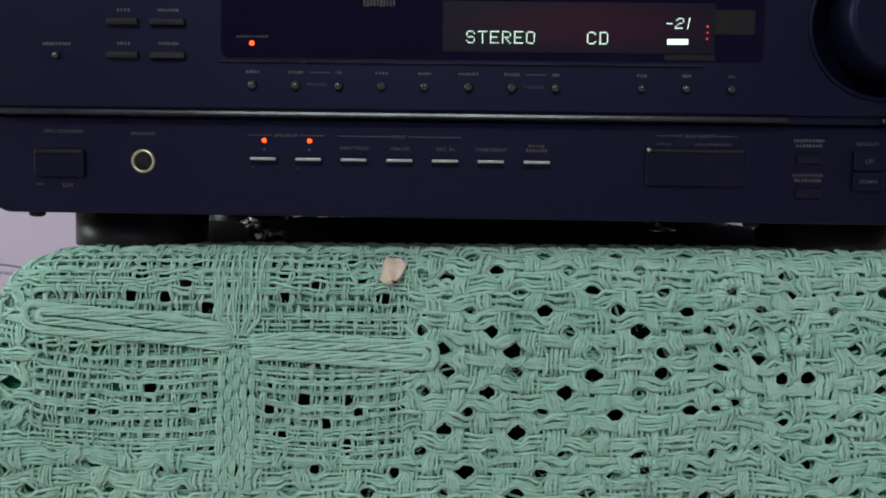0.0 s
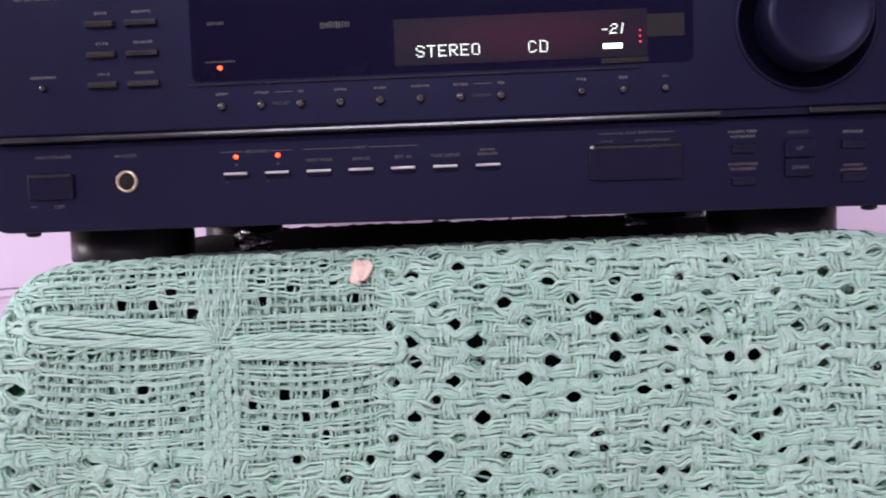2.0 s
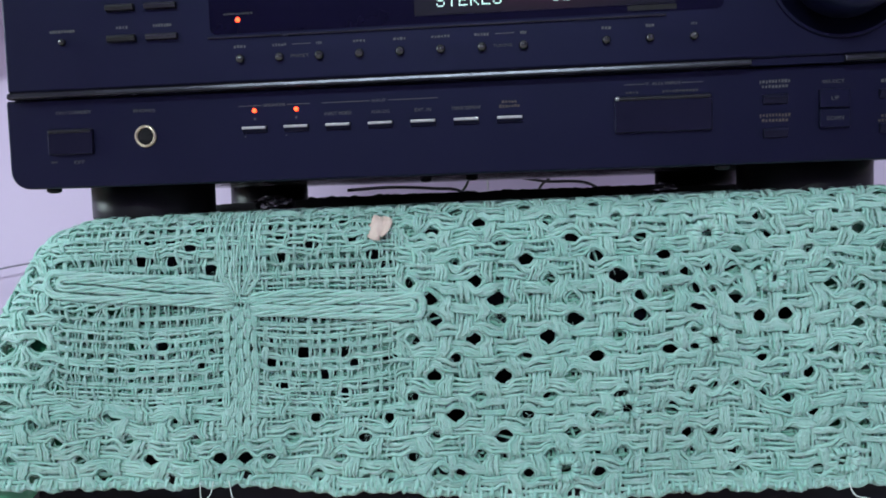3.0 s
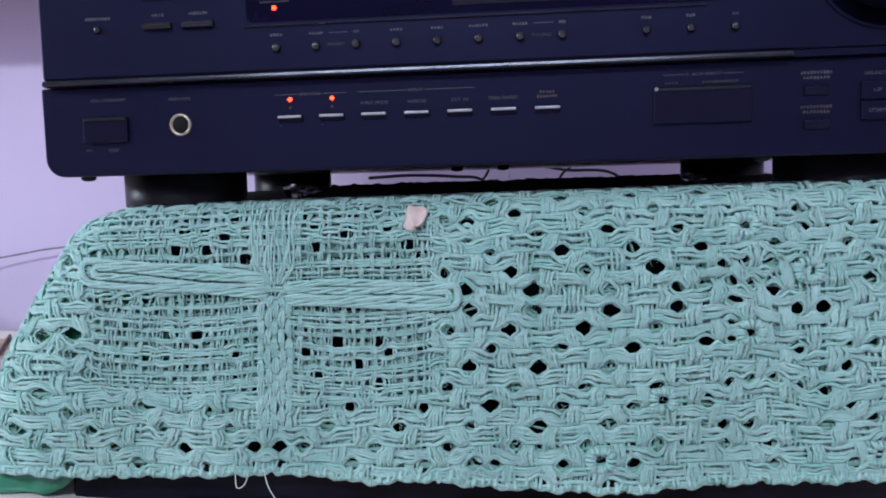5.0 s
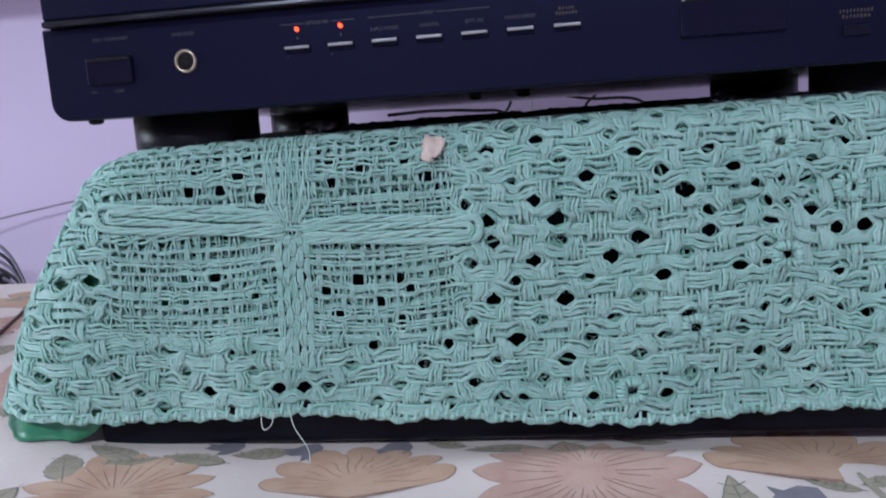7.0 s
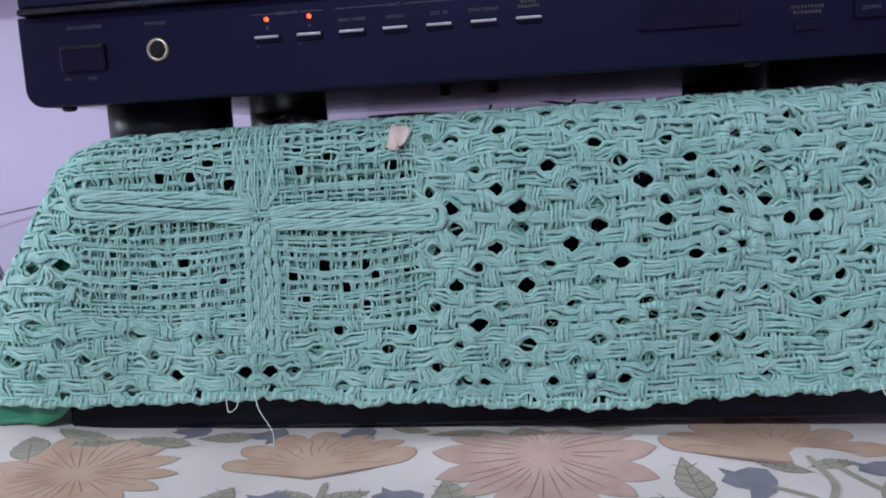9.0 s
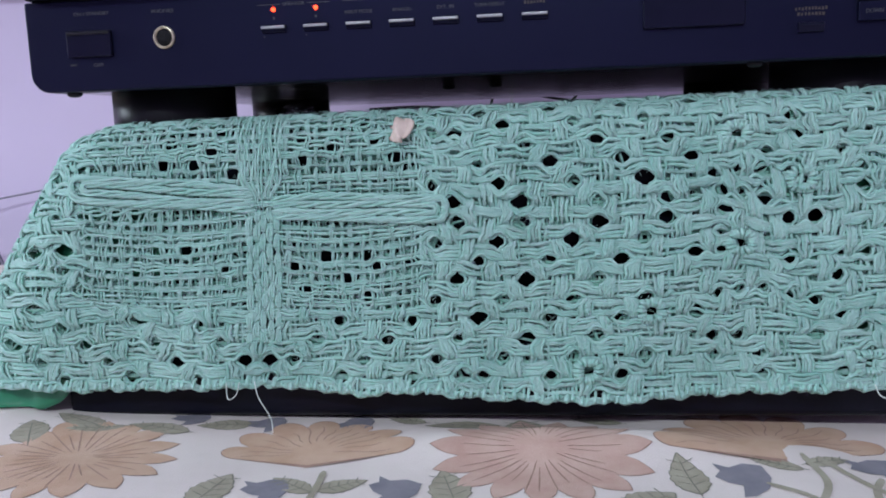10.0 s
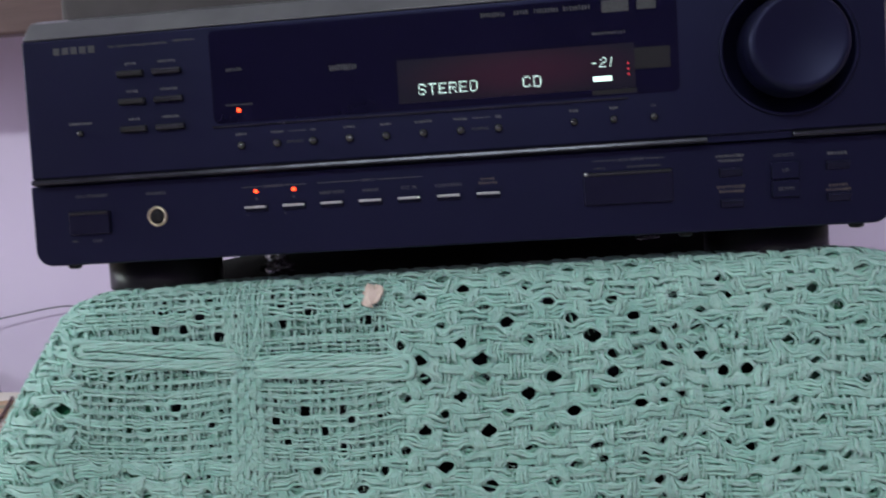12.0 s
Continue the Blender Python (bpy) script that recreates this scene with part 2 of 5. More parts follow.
def smooth_line(points, steps=10):
    """A Catmull-Rom line through the points."""
    p = [Vector(q) for q in points]
    p = [2 * p[0] - p[1]] + p + [2 * p[-1] - p[-2]]
    out = []
    for a, b, c, d in zip(p, p[1:], p[2:], p[3:]):
        for k in range(steps):
            t = k / steps
            out.append(0.5 * (2 * b + (c - a) * t + (2 * a - 5 * b + 4 * c - d) * t * t + (3 * b - a - 3 * c + d) * t ** 3))
    out.append(p[-2])
    return out


def tube(points, r, sides=8, steps=10):
    line = smooth_line(points, steps)
    bm = bmesh.new()
    rings = []
    for k, q in enumerate(line):
        d = (line[min(k + 1, len(line) - 1)] - line[max(k - 1, 0)]).normalized()
        u = d.cross(Vector((0.13, 0.31, 0.94))).normalized()
        w = d.cross(u)
        rings.append([bm.verts.new(q + r * (u * math.cos(2 * math.pi * s / sides) + w * math.sin(2 * math.pi * s / sides))) for s in range(sides)])
    for a, b in zip(rings, rings[1:]):
        for s in range(sides):
            bm.faces.new((a[s], a[(s + 1) % sides], b[(s + 1) % sides], b[s]))
    bm.faces.new(rings[0])
    bm.faces.new(rings[-1][::-1])
    bmesh.ops.recalc_face_normals(bm, faces=bm.faces)
    return bm


# ---- room ----
def setting(name, bm, material, label=""):
    return tagged(link(name, bm, material, smooth=False), label, kind="structure")


setting("wall_north", box(-2.2, 2.2, 0.60, 0.72, -0.5, 2.3), M_PAINT, "lilac painted plaster wall behind the bed")
setting("wall_south", box(-2.2, 2.2, -2.72, -2.60, -0.5, 2.3), M_PAINT, "lilac painted plaster wall")
# opening, frame and backdrop are unseen additions made up for the side fill
west = bmesh.new()
for y0, y1, z0, z1 in ((-2.72, -0.62, -0.5, 2.3), (0.32, 0.72, -0.5, 2.3), (-0.62, 0.32, -0.5, 0.33), (-0.62, 0.32, 1.37, 2.3)):
    piece = box(-2.32, -2.2, y0, y1, z0, z1)
    tmp = bpy.data.meshes.new("tmp")
    piece.to_mesh(tmp)
    piece.free()
    west.from_mesh(tmp)
    bpy.data.meshes.remove(tmp)
setting("wall_west", west, M_PAINT, "lilac painted plaster wall with an added opening for the side fill")
fill_frame = tagged(new("added_window"), "unseen white frame added round the side fill lamp", kind="structure")
for y0, y1, z0, z1 in ((-0.62, 0.32, 0.33, 0.37), (-0.62, 0.32, 1.33, 1.37), (-0.62, -0.58, 0.37, 1.33), (0.28, 0.32, 0.37, 1.33)):
    link("added_window_frame", box(-2.31, -2.26, y0, y1, z0, z1), M_CEIL, fill_frame, smooth=False)
setting("backdrop", box(-2.9, -2.85, -1.6, 1.3, -0.5, 2.6), M_CEIL, "unseen pale panel added beyond the side opening")
setting("wall_east", box(2.2, 2.32, -2.72, 0.72, -0.5, 2.3), M_PAINT, "lilac painted plaster wall")
setting("ceiling", box(-2.32, 2.32, -2.72, 0.72, 2.3, 2.4), M_CEIL, "white painted ceiling")
setting("floor", box(-2.32, 2.32, -2.72, 0.72, -0.6, -0.5), M_FLOOR, "tiled floor below the bed")

# ---- receiver ----
rec = thing("av_receiver", 0.0023, 0, 0, 0, -0.65, 0, "black audio video receiver with lit display on a cloth-covered box", "receiver")
ZB, ZL, ZT, HW = 0.1637, 0.2075, 0.280, 0.2125
part("lower_panel", outline_prism(rounded(-0.2165, 0.2125, ZB, ZL - 0.0016, 0.009), 0.0, 0.014), M_BLACK, rec, "black plastic lower front", False, 0.0012)
part("upper_panel", outline_prism(rounded(-HW, 0.2100, ZL + 0.0016, ZT, 0.0), -0.0045, 0.014), M_BLACK, rec, "black plastic upper front", False, 0.0012)
part("top_edge", extrude_x([(-0.0045, ZT + 0.0002), (0.004, ZT + 0.0105), (0.013, ZT + 0.0140), (0.014, ZT + 0.0002)], -HW, 0.2100), M_TOP_LIT, rec, "bevelled top edge with its light from above painted grey", False, 0.001)
part("casing", box(-0.2085, 0.2085, 0.0142, 0.385, ZB + 0.002, ZT + 0.0125), M_STEEL, rec, "black painted steel casing", False, 0.002)
part("base_plate", box(-0.206, 0.206, 0.016, 0.383, ZB + 0.0004, ZB + 0.0018), M_UNDER, rec, "bare metal underside", False)
LEDGE = [(-0.0056, ZL - 0.0006), (-0.0052, ZL + 0.0010), (-0.0040, ZL + 0.0016), (0.012, ZL + 0.0016), (0.012, ZL - 0.0016), (-0.0040, ZL - 0.0016), (-0.0052, ZL - 0.0012)]
part("trim_ledge", extrude_x(LEDGE, -HW, 0.128), M_LEDGE, rec, "dark chrome ledge", False, 0.0004)
part("trim_ledge", extrude_x(LEDGE, 0.167, HW), M_LEDGE, rec, "dark chrome ledge", False, 0.0004)
# black filler stands in for the stretch where the ledge loses its reflection
part("trim_unlit", box(0.128, 0.167, -0.003, 0.012, ZL - 0.0015, ZL + 0.0015), M_BLACK, rec, "", False)


def bar(x, z, w, h, y, material=None, name="print_mark"):
    return part(name, box(x - w / 2, x + w / 2, y - 0.00012, y + 0.0004, z - h / 2, z + h / 2), material or M_INK, rec, "", False)


def smudge_word(x, z, w, h, y, material=None):
    """A word too small to read: a run of short bars."""
    n = max(3, round(w / 0.0014))
    rnd = random.Random(round(x * 9e4 + z * 7e5))
    step = w / n
    bm = bmesh.new()
    for k in range(n):
        cx = x - w / 2 + (k + 0.5) * step
        hh, ww = h * rnd.uniform(0.7, 1.05), step * rnd.uniform(0.22, 0.40)
        zz = z + h * rnd.uniform(-0.10, 0.10)
        g = box(cx - ww, cx + ww, y - 0.00012, y + 0.0004, zz - hh / 2, zz + hh / 2)
        me = bpy.data.meshes.new("tmp")
        g.to_mesh(me)
        g.free()
        bm.from_mesh(me)
        bpy.data.meshes.remove(me)
    return part("print_mark", bm, material or M_INK, rec, "", False)


def word(text, x, z, w, h, y, material=None):
    """A printed word, of the given width and letter height."""
    cu = bpy.data.curves.new("tmp", "FONT")
    cu.body, cu.size, cu.extrude, cu.align_x, cu.align_y = text, 1.0, 0.02, "CENTER", "CENTER"
    ob = new("tmp", cu)
    me = bpy.data.meshes.new_from_object(ob.evaluated_get(bpy.context.evaluated_depsgraph_get()))
    bpy.data.objects.remove(ob)
    bpy.data.curves.remove(cu)
    xs, ys = [v.co.x for v in me.vertices], [v.co.y for v in me.vertices]
    kx, ky = w / (max(xs) - min(xs)), h / (max(ys) - min(ys))
    mx, my = (max(xs) + min(xs)) / 2, (max(ys) + min(ys)) / 2
    for v in me.vertices:
        v.co = Vector((x + (v.co.x - mx) * kx, y + 0.0001 - 0.006 * (v.co.z + 0.02), z + (v.co.y - my) * ky))
    bm = bmesh.new()
    bm.from_mesh(me)
    bpy.data.meshes.remove(me)
    return part("lettering", bm, material or M_INK, rec, "", False)


UP, LO = -0.0045, 0.0
# upper left keys, two columns of three
for col, (kx, kw) in enumerate(((-0.1545, 0.0135), (-0.1352, 0.0150))):
    for kz in (0.2315, 0.2455, 0.2595):
        part("key", extrude_x([(UP - 0.0022, kz - 0.0012), (UP - 0.0026, kz + 0.0004), (UP - 0.0018, kz + 0.0015), (UP + 0.001, kz + 0.0016), (UP + 0.001, kz - 0.0018)], kx - kw / 2, kx + kw / 2), M_STEEL if col == 0 else M_LEDGE, rec, "", False, 0.0003)
        smudge_word(kx, kz + 0.0052, 0.0062 if col == 0 else 0.0092, 0.0014, UP)


def dome(x, z, r, y, material=None):
    return part("round_button", lathe([(r, -0.001), (r, 0.0008), (r * 0.86, 0.0017), (r * 0.5, 0.0023), (0, 0.0025)], 20, "y", (x, y, z)), material or M_DOME, rec)


dome(-0.1835, 0.2312, 0.0017, UP)
smudge_word(-0.1835, 0.2362, 0.0125, 0.0014, UP)
for i in range(8):
    bx = -0.0990 + 0.01843 * i
    dome(bx, 0.2196, 0.0021, UP)
    smudge_word(bx, 0.2252, (0.0062, 0.0068, 0.003, 0.006, 0.006, 0.0088, 0.0068, 0.003)[i], 0.0013, UP)
for i in range(3):
    bx = 0.0662 + 0.0188 * i
    dome(bx, 0.2199, 0.0019, UP)
    smudge_word(bx, 0.2253, (0.0045, 0.004, 0.003)[i], 0.0013, UP)
for a in (-0.0712, 0.0208):
    bar(a + 0.001, 0.2252, 0.0085, 0.0003, UP)
    word("PRESET" if a < 0 else "TUNING", a, 0.2200, 0.0085, 0.0014, UP, M_INK_DIM)
# brand plate and model writing as plain bars
for k in range(5):
    bar(-0.1935 + 0.0047 * k, 0.2735, 0.0034, 0.0036, UP, M_INK_DIM, "brand_mark")
smudge_word(-0.1500, 0.2738, 0.031, 0.0011, UP, M_INK_DIM)
smudge_word(-0.1255, 0.2743, 0.012, 0.0013, UP, M_INK_DIM)
# display window
part("display_window", outline_prism(rounded(-0.1125, 0.1165, 0.2312, 0.2775, 0.003, 0.003), UP - 0.0003, UP + 0.001), M_WINDOW, rec, "smoked glossy display window", False)
part("window_line", extrude_x([(UP - 0.0008, 0.2292), (UP - 0.0008, 0.2299), (UP + 0.001, 0.2302), (UP + 0.001, 0.2290)], -0.1135, 0.0920), M_LEDGE, rec, "thin bright line", False)
part("filter_plate", box(-0.018, 0.096, UP - 0.0006, UP + 0.0005, 0.2345, 0.2555), M_FILTER_GLOW, rec, "dark display filter with the display's red glow painted in", False)
bar(0.0975, 0.2478, 0.030, 0.010, UP - 0.0004, M_FAINT, "display_label")
bar(0.0860, 0.2330, 0.021, 0.0022, UP - 0.0004, M_FAINT, "display_label")
for lx, lw in ((0.030, 0.012), (0.0435, 0.007), (0.0555, 0.012), (0.0700, 0.013)):
    smudge_word(lx, 0.2738, lw, 0.0022, UP - 0.0003, M_INK_DIM)
bar(0.0880, 0.2733, 0.0125, 0.0056, UP - 0.0003, M_INK_DIM, "badge")
bar(0.1025, 0.2733, 0.0088, 0.0050, UP - 0.0003, M_INK_DIM, "badge")
smudge_word(0.0845, 0.2608, 0.016, 0.0012, UP - 0.0003, M_INK_DIM)
smudge_word(0.1660, 0.2862 - 0.0085, 0.026, 0.0014, UP, M_INK_DIM)
smudge_word(-0.0450, 0.2545, 0.014, 0.0030, UP - 0.0004, M_INK_DIM)
smudge_word(-0.1005, 0.2575, 0.008, 0.0016, UP - 0.0004, M_INK_DIM)
smudge_word(-0.0990, 0.2400, 0.014, 0.0009, UP - 0.0004, M_INK_DIM)

GLYPHS = {
    "S": "01110 10001 10000 01110 00001 10001 01110", "T": "11111 00100 00100 00100 00100 00100 00100",
    "E": "11111 10000 10000 11110 10000 10000 11111", "R": "11110 10001 10001 11110 10100 10010 10001",
    "O": "01110 10001 10001 10001 10001 10001 01110", "C": "01110 10001 10000 10000 10000 10001 01110",
    "D": "11110 10001 10001 10001 10001 10001 11110", "2": "01110 10001 00001 00110 01000 10000 11111",
    "1": "00010 00010 00010 00010 00010 00010 00010", "-": "00000 00000 00000 11110 00000 00000 00000",
}


def dot_letter(ch, x, z, pitch, y, lean=0.0, fill=0.62):
    """One display character built of lit dots."""
    bm = bmesh.new()
    for r, row in enumerate(GLYPHS[ch].split()):
        for c, on in enumerate(row):
            if on == "1":
                px, pz = x + c * pitch + (6 - r) * lean, z + (6 - r) * pitch
                h = pitch * fill / 2
                vs = [bm.verts.new((px + a * h, y, pz + b * h)) for a, b in ((-1, -1), (1, -1), (1, 1), (-1, 1))]
                back = [bm.verts.new(v.co + Vector((0, 0.0004, 0))) for v in vs]
                bm.faces.new(vs)
                for k in range(4):
                    bm.faces.new((vs[k], back[k], back[(k + 1) % 4], vs[(k + 1) % 4]))
    part("display_character", bm, M_VFD, rec, "pale lit display character", False)


VY = UP - 0.0009
for k, ch in enumerate("STEREO"):
    dot_letter(ch, -0.0078 + k * 0.00505, 0.2383, 0.00078, VY)
for k, ch in enumerate("CD"):
    dot_letter(ch, 0.0430 + k * 0.0052, 0.2383, 0.00078, VY)
dot_letter("-", 0.0757, 0.2451, 0.00062, VY, 0.0001)
dot_letter("2", 0.0795, 0.2451, 0.00066, VY, 0.00012)
dot_letter("1", 0.0826, 0.2451, 0.00066, VY, 0.00012)
part("level_bar", box(0.0762, 0.0850, VY, VY + 0.0005, 0.2383, 0.2406), M_VFD, rec, "pale lit level bar", False, 0.0004)
for k in range(3):
    part("level_dot", box(0.0925, 0.0932, VY, VY + 0.0004, 0.2405 + 0.0025 * k, 0.2412 + 0.0025 * k), M_VFD_RED, rec, "small red lit dot", False)


def led(x, z, r, y):
    part("indicator", lathe([(r, -0.0005), (r, 0.0006), (r * 0.7, 0.0012), (0, 0.0014)], 16, "y", (x, y, z)), M_RED, rec, "glowing red indicator lamp")


led(-0.0992, 0.2372, 0.0011, UP)
led(-0.0950, 0.1964, 0.0010, LO)
led(-0.0752, 0.1964, 0.0010, LO)

# volume knob in its dished ring
KX, KZ = 0.1665, 0.2475
part("knob_dish", lathe([(0.0318, 0.0002), (0.0310, 0.0008), (0.0280, -0.0010), (0.0246, -0.0035), (0.0, -0.0035)], 64, "y", (KX, UP, KZ)), M_BLACK, rec, "dished black ring")
part("volume_knob", lathe([(0.0235, -0.003), (0.0231, 0.010), (0.0222, 0.0158), (0.0210, 0.0178), (0.0197, 0.0182), (0.0183, 0.0175), (0.0, 0.0170)], 64, "y", (KX, UP, KZ)), M_BLACK, rec, "large black volume knob")

# lower panel
pw = part("power_button", outline_prism(rounded(-0.1955, -0.1735, 0.1795, 0.1915, 0.001, 0.001), -0.0022, 0.004), M_KEY, rec, "wide dark power button", False, 0.0006)
word("ON / STANDBY", -0.1830, 0.1993, 0.0175, 0.0015, LO)
bar(-0.1940, 0.1761, 0.003, 0.0008, LO, M_INK_DIM)
word("OFF", -0.1815, 0.1758, 0.0050, 0.0016, LO)
part("headphone_ring", lathe([(0.0053, -0.001), (0.0053, 0.0006), (0.0047, 0.0013), (0.0040, 0.0010), (0.0036, -0.006)], 40, "y", (-0.1480, LO, 0.1867)), M_BRASS, rec, "worn brass headphone socket ring")
part("headphone_hole", lathe([(0.0037, -0.0035), (0.0037, 0.0003), (0.0, 0.0002)], 32, "y", (-0.1480, LO, 0.1867)), M_FLEECE, rec, "dark socket hole")
word("PHONES", -0.1480, 0.1987, 0.0105, 0.0015, LO)
for i in range(7):
    bx = -0.0950 + 0.01967 * i
    part("selector_button", extrude_x([(-0.0018, 0.1874), (-0.0024, 0.1884), (-0.0016, 0.1893), (0.003, 0.1893), (0.003, 0.1860), (-0.0008, 0.1862)], bx - 0.0057, bx + 0.0057), M_BLACK, rec, "", False, 0.0002)
    part("button_lip", box(bx - 0.0056, bx + 0.0056, -0.0029, -0.0016, 0.1878, 0.1890), M_LIP, rec, "bright silver button edge", False, 0.0003)
    if i < 2:
        bar(bx, 0.1926, 0.0008, 0.0011, LO)
        bar(bx - 0.005, 0.1846, 0.0007, 0.0005, LO)
    else:
        caption = ("INPUT MODE", "ANALOG", "EXT. IN", "TONE DEFEAT", "")[i - 2]
        if caption:
            word(caption, bx, 0.1936, (0.0125, 0.0085, 0.0075, 0.0135)[i - 2], 0.0015, LO)
        else:
            smudge_word(bx, 0.1936, 0.0095, 0.0014, LO, M_INK_GOLD)
smudge_word(0.0230, 0.1955, 0.007, 0.0011, LO, M_INK_GOLD)
for x0, x1, wx, ww in ((-0.1025, -0.0688, -0.0855, 0.0105), (-0.0630, -0.0095, -0.0365, 0.0065)):
    bar((x0 + wx - ww / 2 - 0.001) / 2, 0.1987, wx - ww / 2 - 0.001 - x0, 0.0003, LO)
    bar((x1 + wx + ww / 2 + 0.001) / 2, 0.1987, x1 - wx - ww / 2 - 0.001, 0.0003, LO)
    word("SPEAKER" if wx < -0.05 else "INPUT", wx, 0.1987, ww, 0.0014, LO)
part("socket_flap", outline_prism(rounded(0.0695, 0.1120, 0.1792, 0.1952, 0.0012, 0.0012), -0.0020, 0.004), M_KEY, rec, "hinged dark socket cover", False, 0.0008)
part("flap_lip", box(0.0715, 0.1112, -0.0026, -0.0012, 0.1934, 0.1948), M_STEEL, rec, "", False, 0.0004)
part("power_lip", box(-0.1950, -0.1740, -0.0028, -0.0015, 0.1896, 0.1911), M_STEEL, rec, "", False, 0.0004)
part("flap_catch", lathe([(0.0011, 0.0), (0.0008, 0.0012), (0, 0.0016)], 12, "y", (0.0708, -0.0018, 0.1944)), M_LIP, rec, "bright corner catch")
bar(0.0785, 0.2006, 0.009, 0.0003, LO)
bar(0.1040, 0.2006, 0.009, 0.0003, LO)
word("V. AUX INPUT", 0.0912, 0.2006, 0.0155, 0.0014, LO)
smudge_word(0.0775, 0.1971, 0.006, 0.0011, LO, M_INK_DIM)
smudge_word(0.0985, 0.1971, 0.016, 0.0011, LO, M_INK_DIM)
for kx, kz, ink in ((0.1390, 0.1925, M_INK), (0.1390, 0.1778, M_INK_GOLD), (0.1880, 0.1930, M_INK), (0.1880, 0.1780, M_INK_GOLD)):
    part("key", extrude_x([(-0.0016, kz - 0.001), (-0.0021, kz), (-0.0016, kz + 0.001), (0.002, kz + 0.001), (0.002, kz - 0.003), (-0.001, kz - 0.003)], kx - 0.0052, kx + 0.0052), M_KEY, rec, "", False, 0.0003)
    smudge_word(kx, kz + 0.0068 if kx < 0.15 else kz + 0.0045, 0.0135 if kx < 0.15 else 0.009, 0.0014, LO, ink)
    if kx < 0.15 or ink == M_INK_GOLD:
        smudge_word(kx, kz + 0.0046 if kx < 0.15 else kz + 0.0025, 0.0115, 0.0013, LO, ink)
for kz in (0.1822, 0.1908):
    part("rocker_key", outline_prism(rounded(0.1575, 0.1702, kz - 0.0040, kz + 0.0040, 0.0006, 0.0006), -0.0022, 0.003), M_BLACK, rec, "", False, 0.0005)
    word("UP" if kz > 0.185 else "DOWN", 0.1638, kz, 0.0032 if kz > 0.185 else 0.0070, 0.0017, -0.0022)
word("SELECT", 0.1638, 0.1982, 0.0095, 0.0014, LO)
for nx in (-0.199, -0.026, 0.000, 0.118, 0.198):
    part("screw_head", lathe([(0.0035, 0.0), (0.0035, -0.0016), (0.0022, -0.0024), (0, -0.0026)], 14, "z", (nx, 0.007 if abs(nx) > 0.1 else 0.09, ZB + 0.0003)), M_RUBBER, rec)
FOOT = [(0.0, 0.0), (0.0303, 0.0), (0.0309, 0.0006), (0.0310, 0.0016), (0.0310, 0.0165), (0.0, 0.0165)]
for fx, fy in ((-0.1655, 0.045), (0.1655, 0.045), (-0.178, 0.29), (0.164, 0.29)):
    part("foot", lathe(FOOT, 48, "z", (fx, fy, ZB - 0.0160)), M_RUBBER, rec, "round glossy black foot", True, 0.0)

# ---- speaker on the receiver ----
spk = thing("centre_speaker", 0.0023, 0, 0, 0, -0.65, 0, "charcoal centre speaker lying on the receiver", "speaker")
part("cabinet", box(-0.2165, 0.235, 0.050, 0.25, 0.2926, 0.440), M_GRILLE, spk, "charcoal cabinet", False, 0.004)
part("grille", box(-0.2140, 0.2325, 0.036, 0.0495, 0.2955, 0.437), M_GRILLE, spk, "charcoal cloth grille", False, 0.005)
part("badge_plate", box(-0.0085, 0.0085, 0.0347, 0.0365, 0.2995, 0.3047), M_STEEL, spk, "dark name badge", False, 0.0005)
part("badge_mark", box(-0.0070, 0.0070, 0.0343, 0.0349, 0.3007, 0.3035), M_INK, spk, "pale bar of lettering", False)
part("badge_emblem", lathe([(0.0062, 0.0), (0.0062, 0.0012), (0.0050, 0.0016), (0, 0.0014)], 32, "y", (0.0, 0.036, 0.3118)), M_LIP, spk, "round silver emblem")

# ---- covered box ----
cov = thing("covered_box", 0.001, 0, 0, 0, -0.9, 0, "black box under a green woven cloth on the bed", "box")
part("body", box(-0.176, 0.180, 0.016, 0.36, 0.012, 0.1445), M_BOX, cov, "black vinyl body", False, 0.006)
for fx, fy in ((-0.17, 0.06), (0.17, 0.06), (-0.17, 0.31), (0.17, 0.31)):
    part("foot", lathe([(0.018, 0.0), (0.02, 0.004), (0.02, 0.0125), (0.0, 0.0125)], 24, "z", (fx, fy, 0.0)), M_RUBBER, cov)
part("front_rail", box(-0.215, 0.215, 0.002, 0.0158, 0.003, 0.040), M_BOX, cov, "dark lower rail", False, 0.004)
for k in range(9):
    part("print_mark", box(0.137 + 0.006 * k, 0.1405 + 0.006 * k, 0.0016, 0.0025, 0.0185 + 0.0012 * (k % 3), 0.0200 + 0.0012 * (k % 3)), M_INK, cov, "", False)

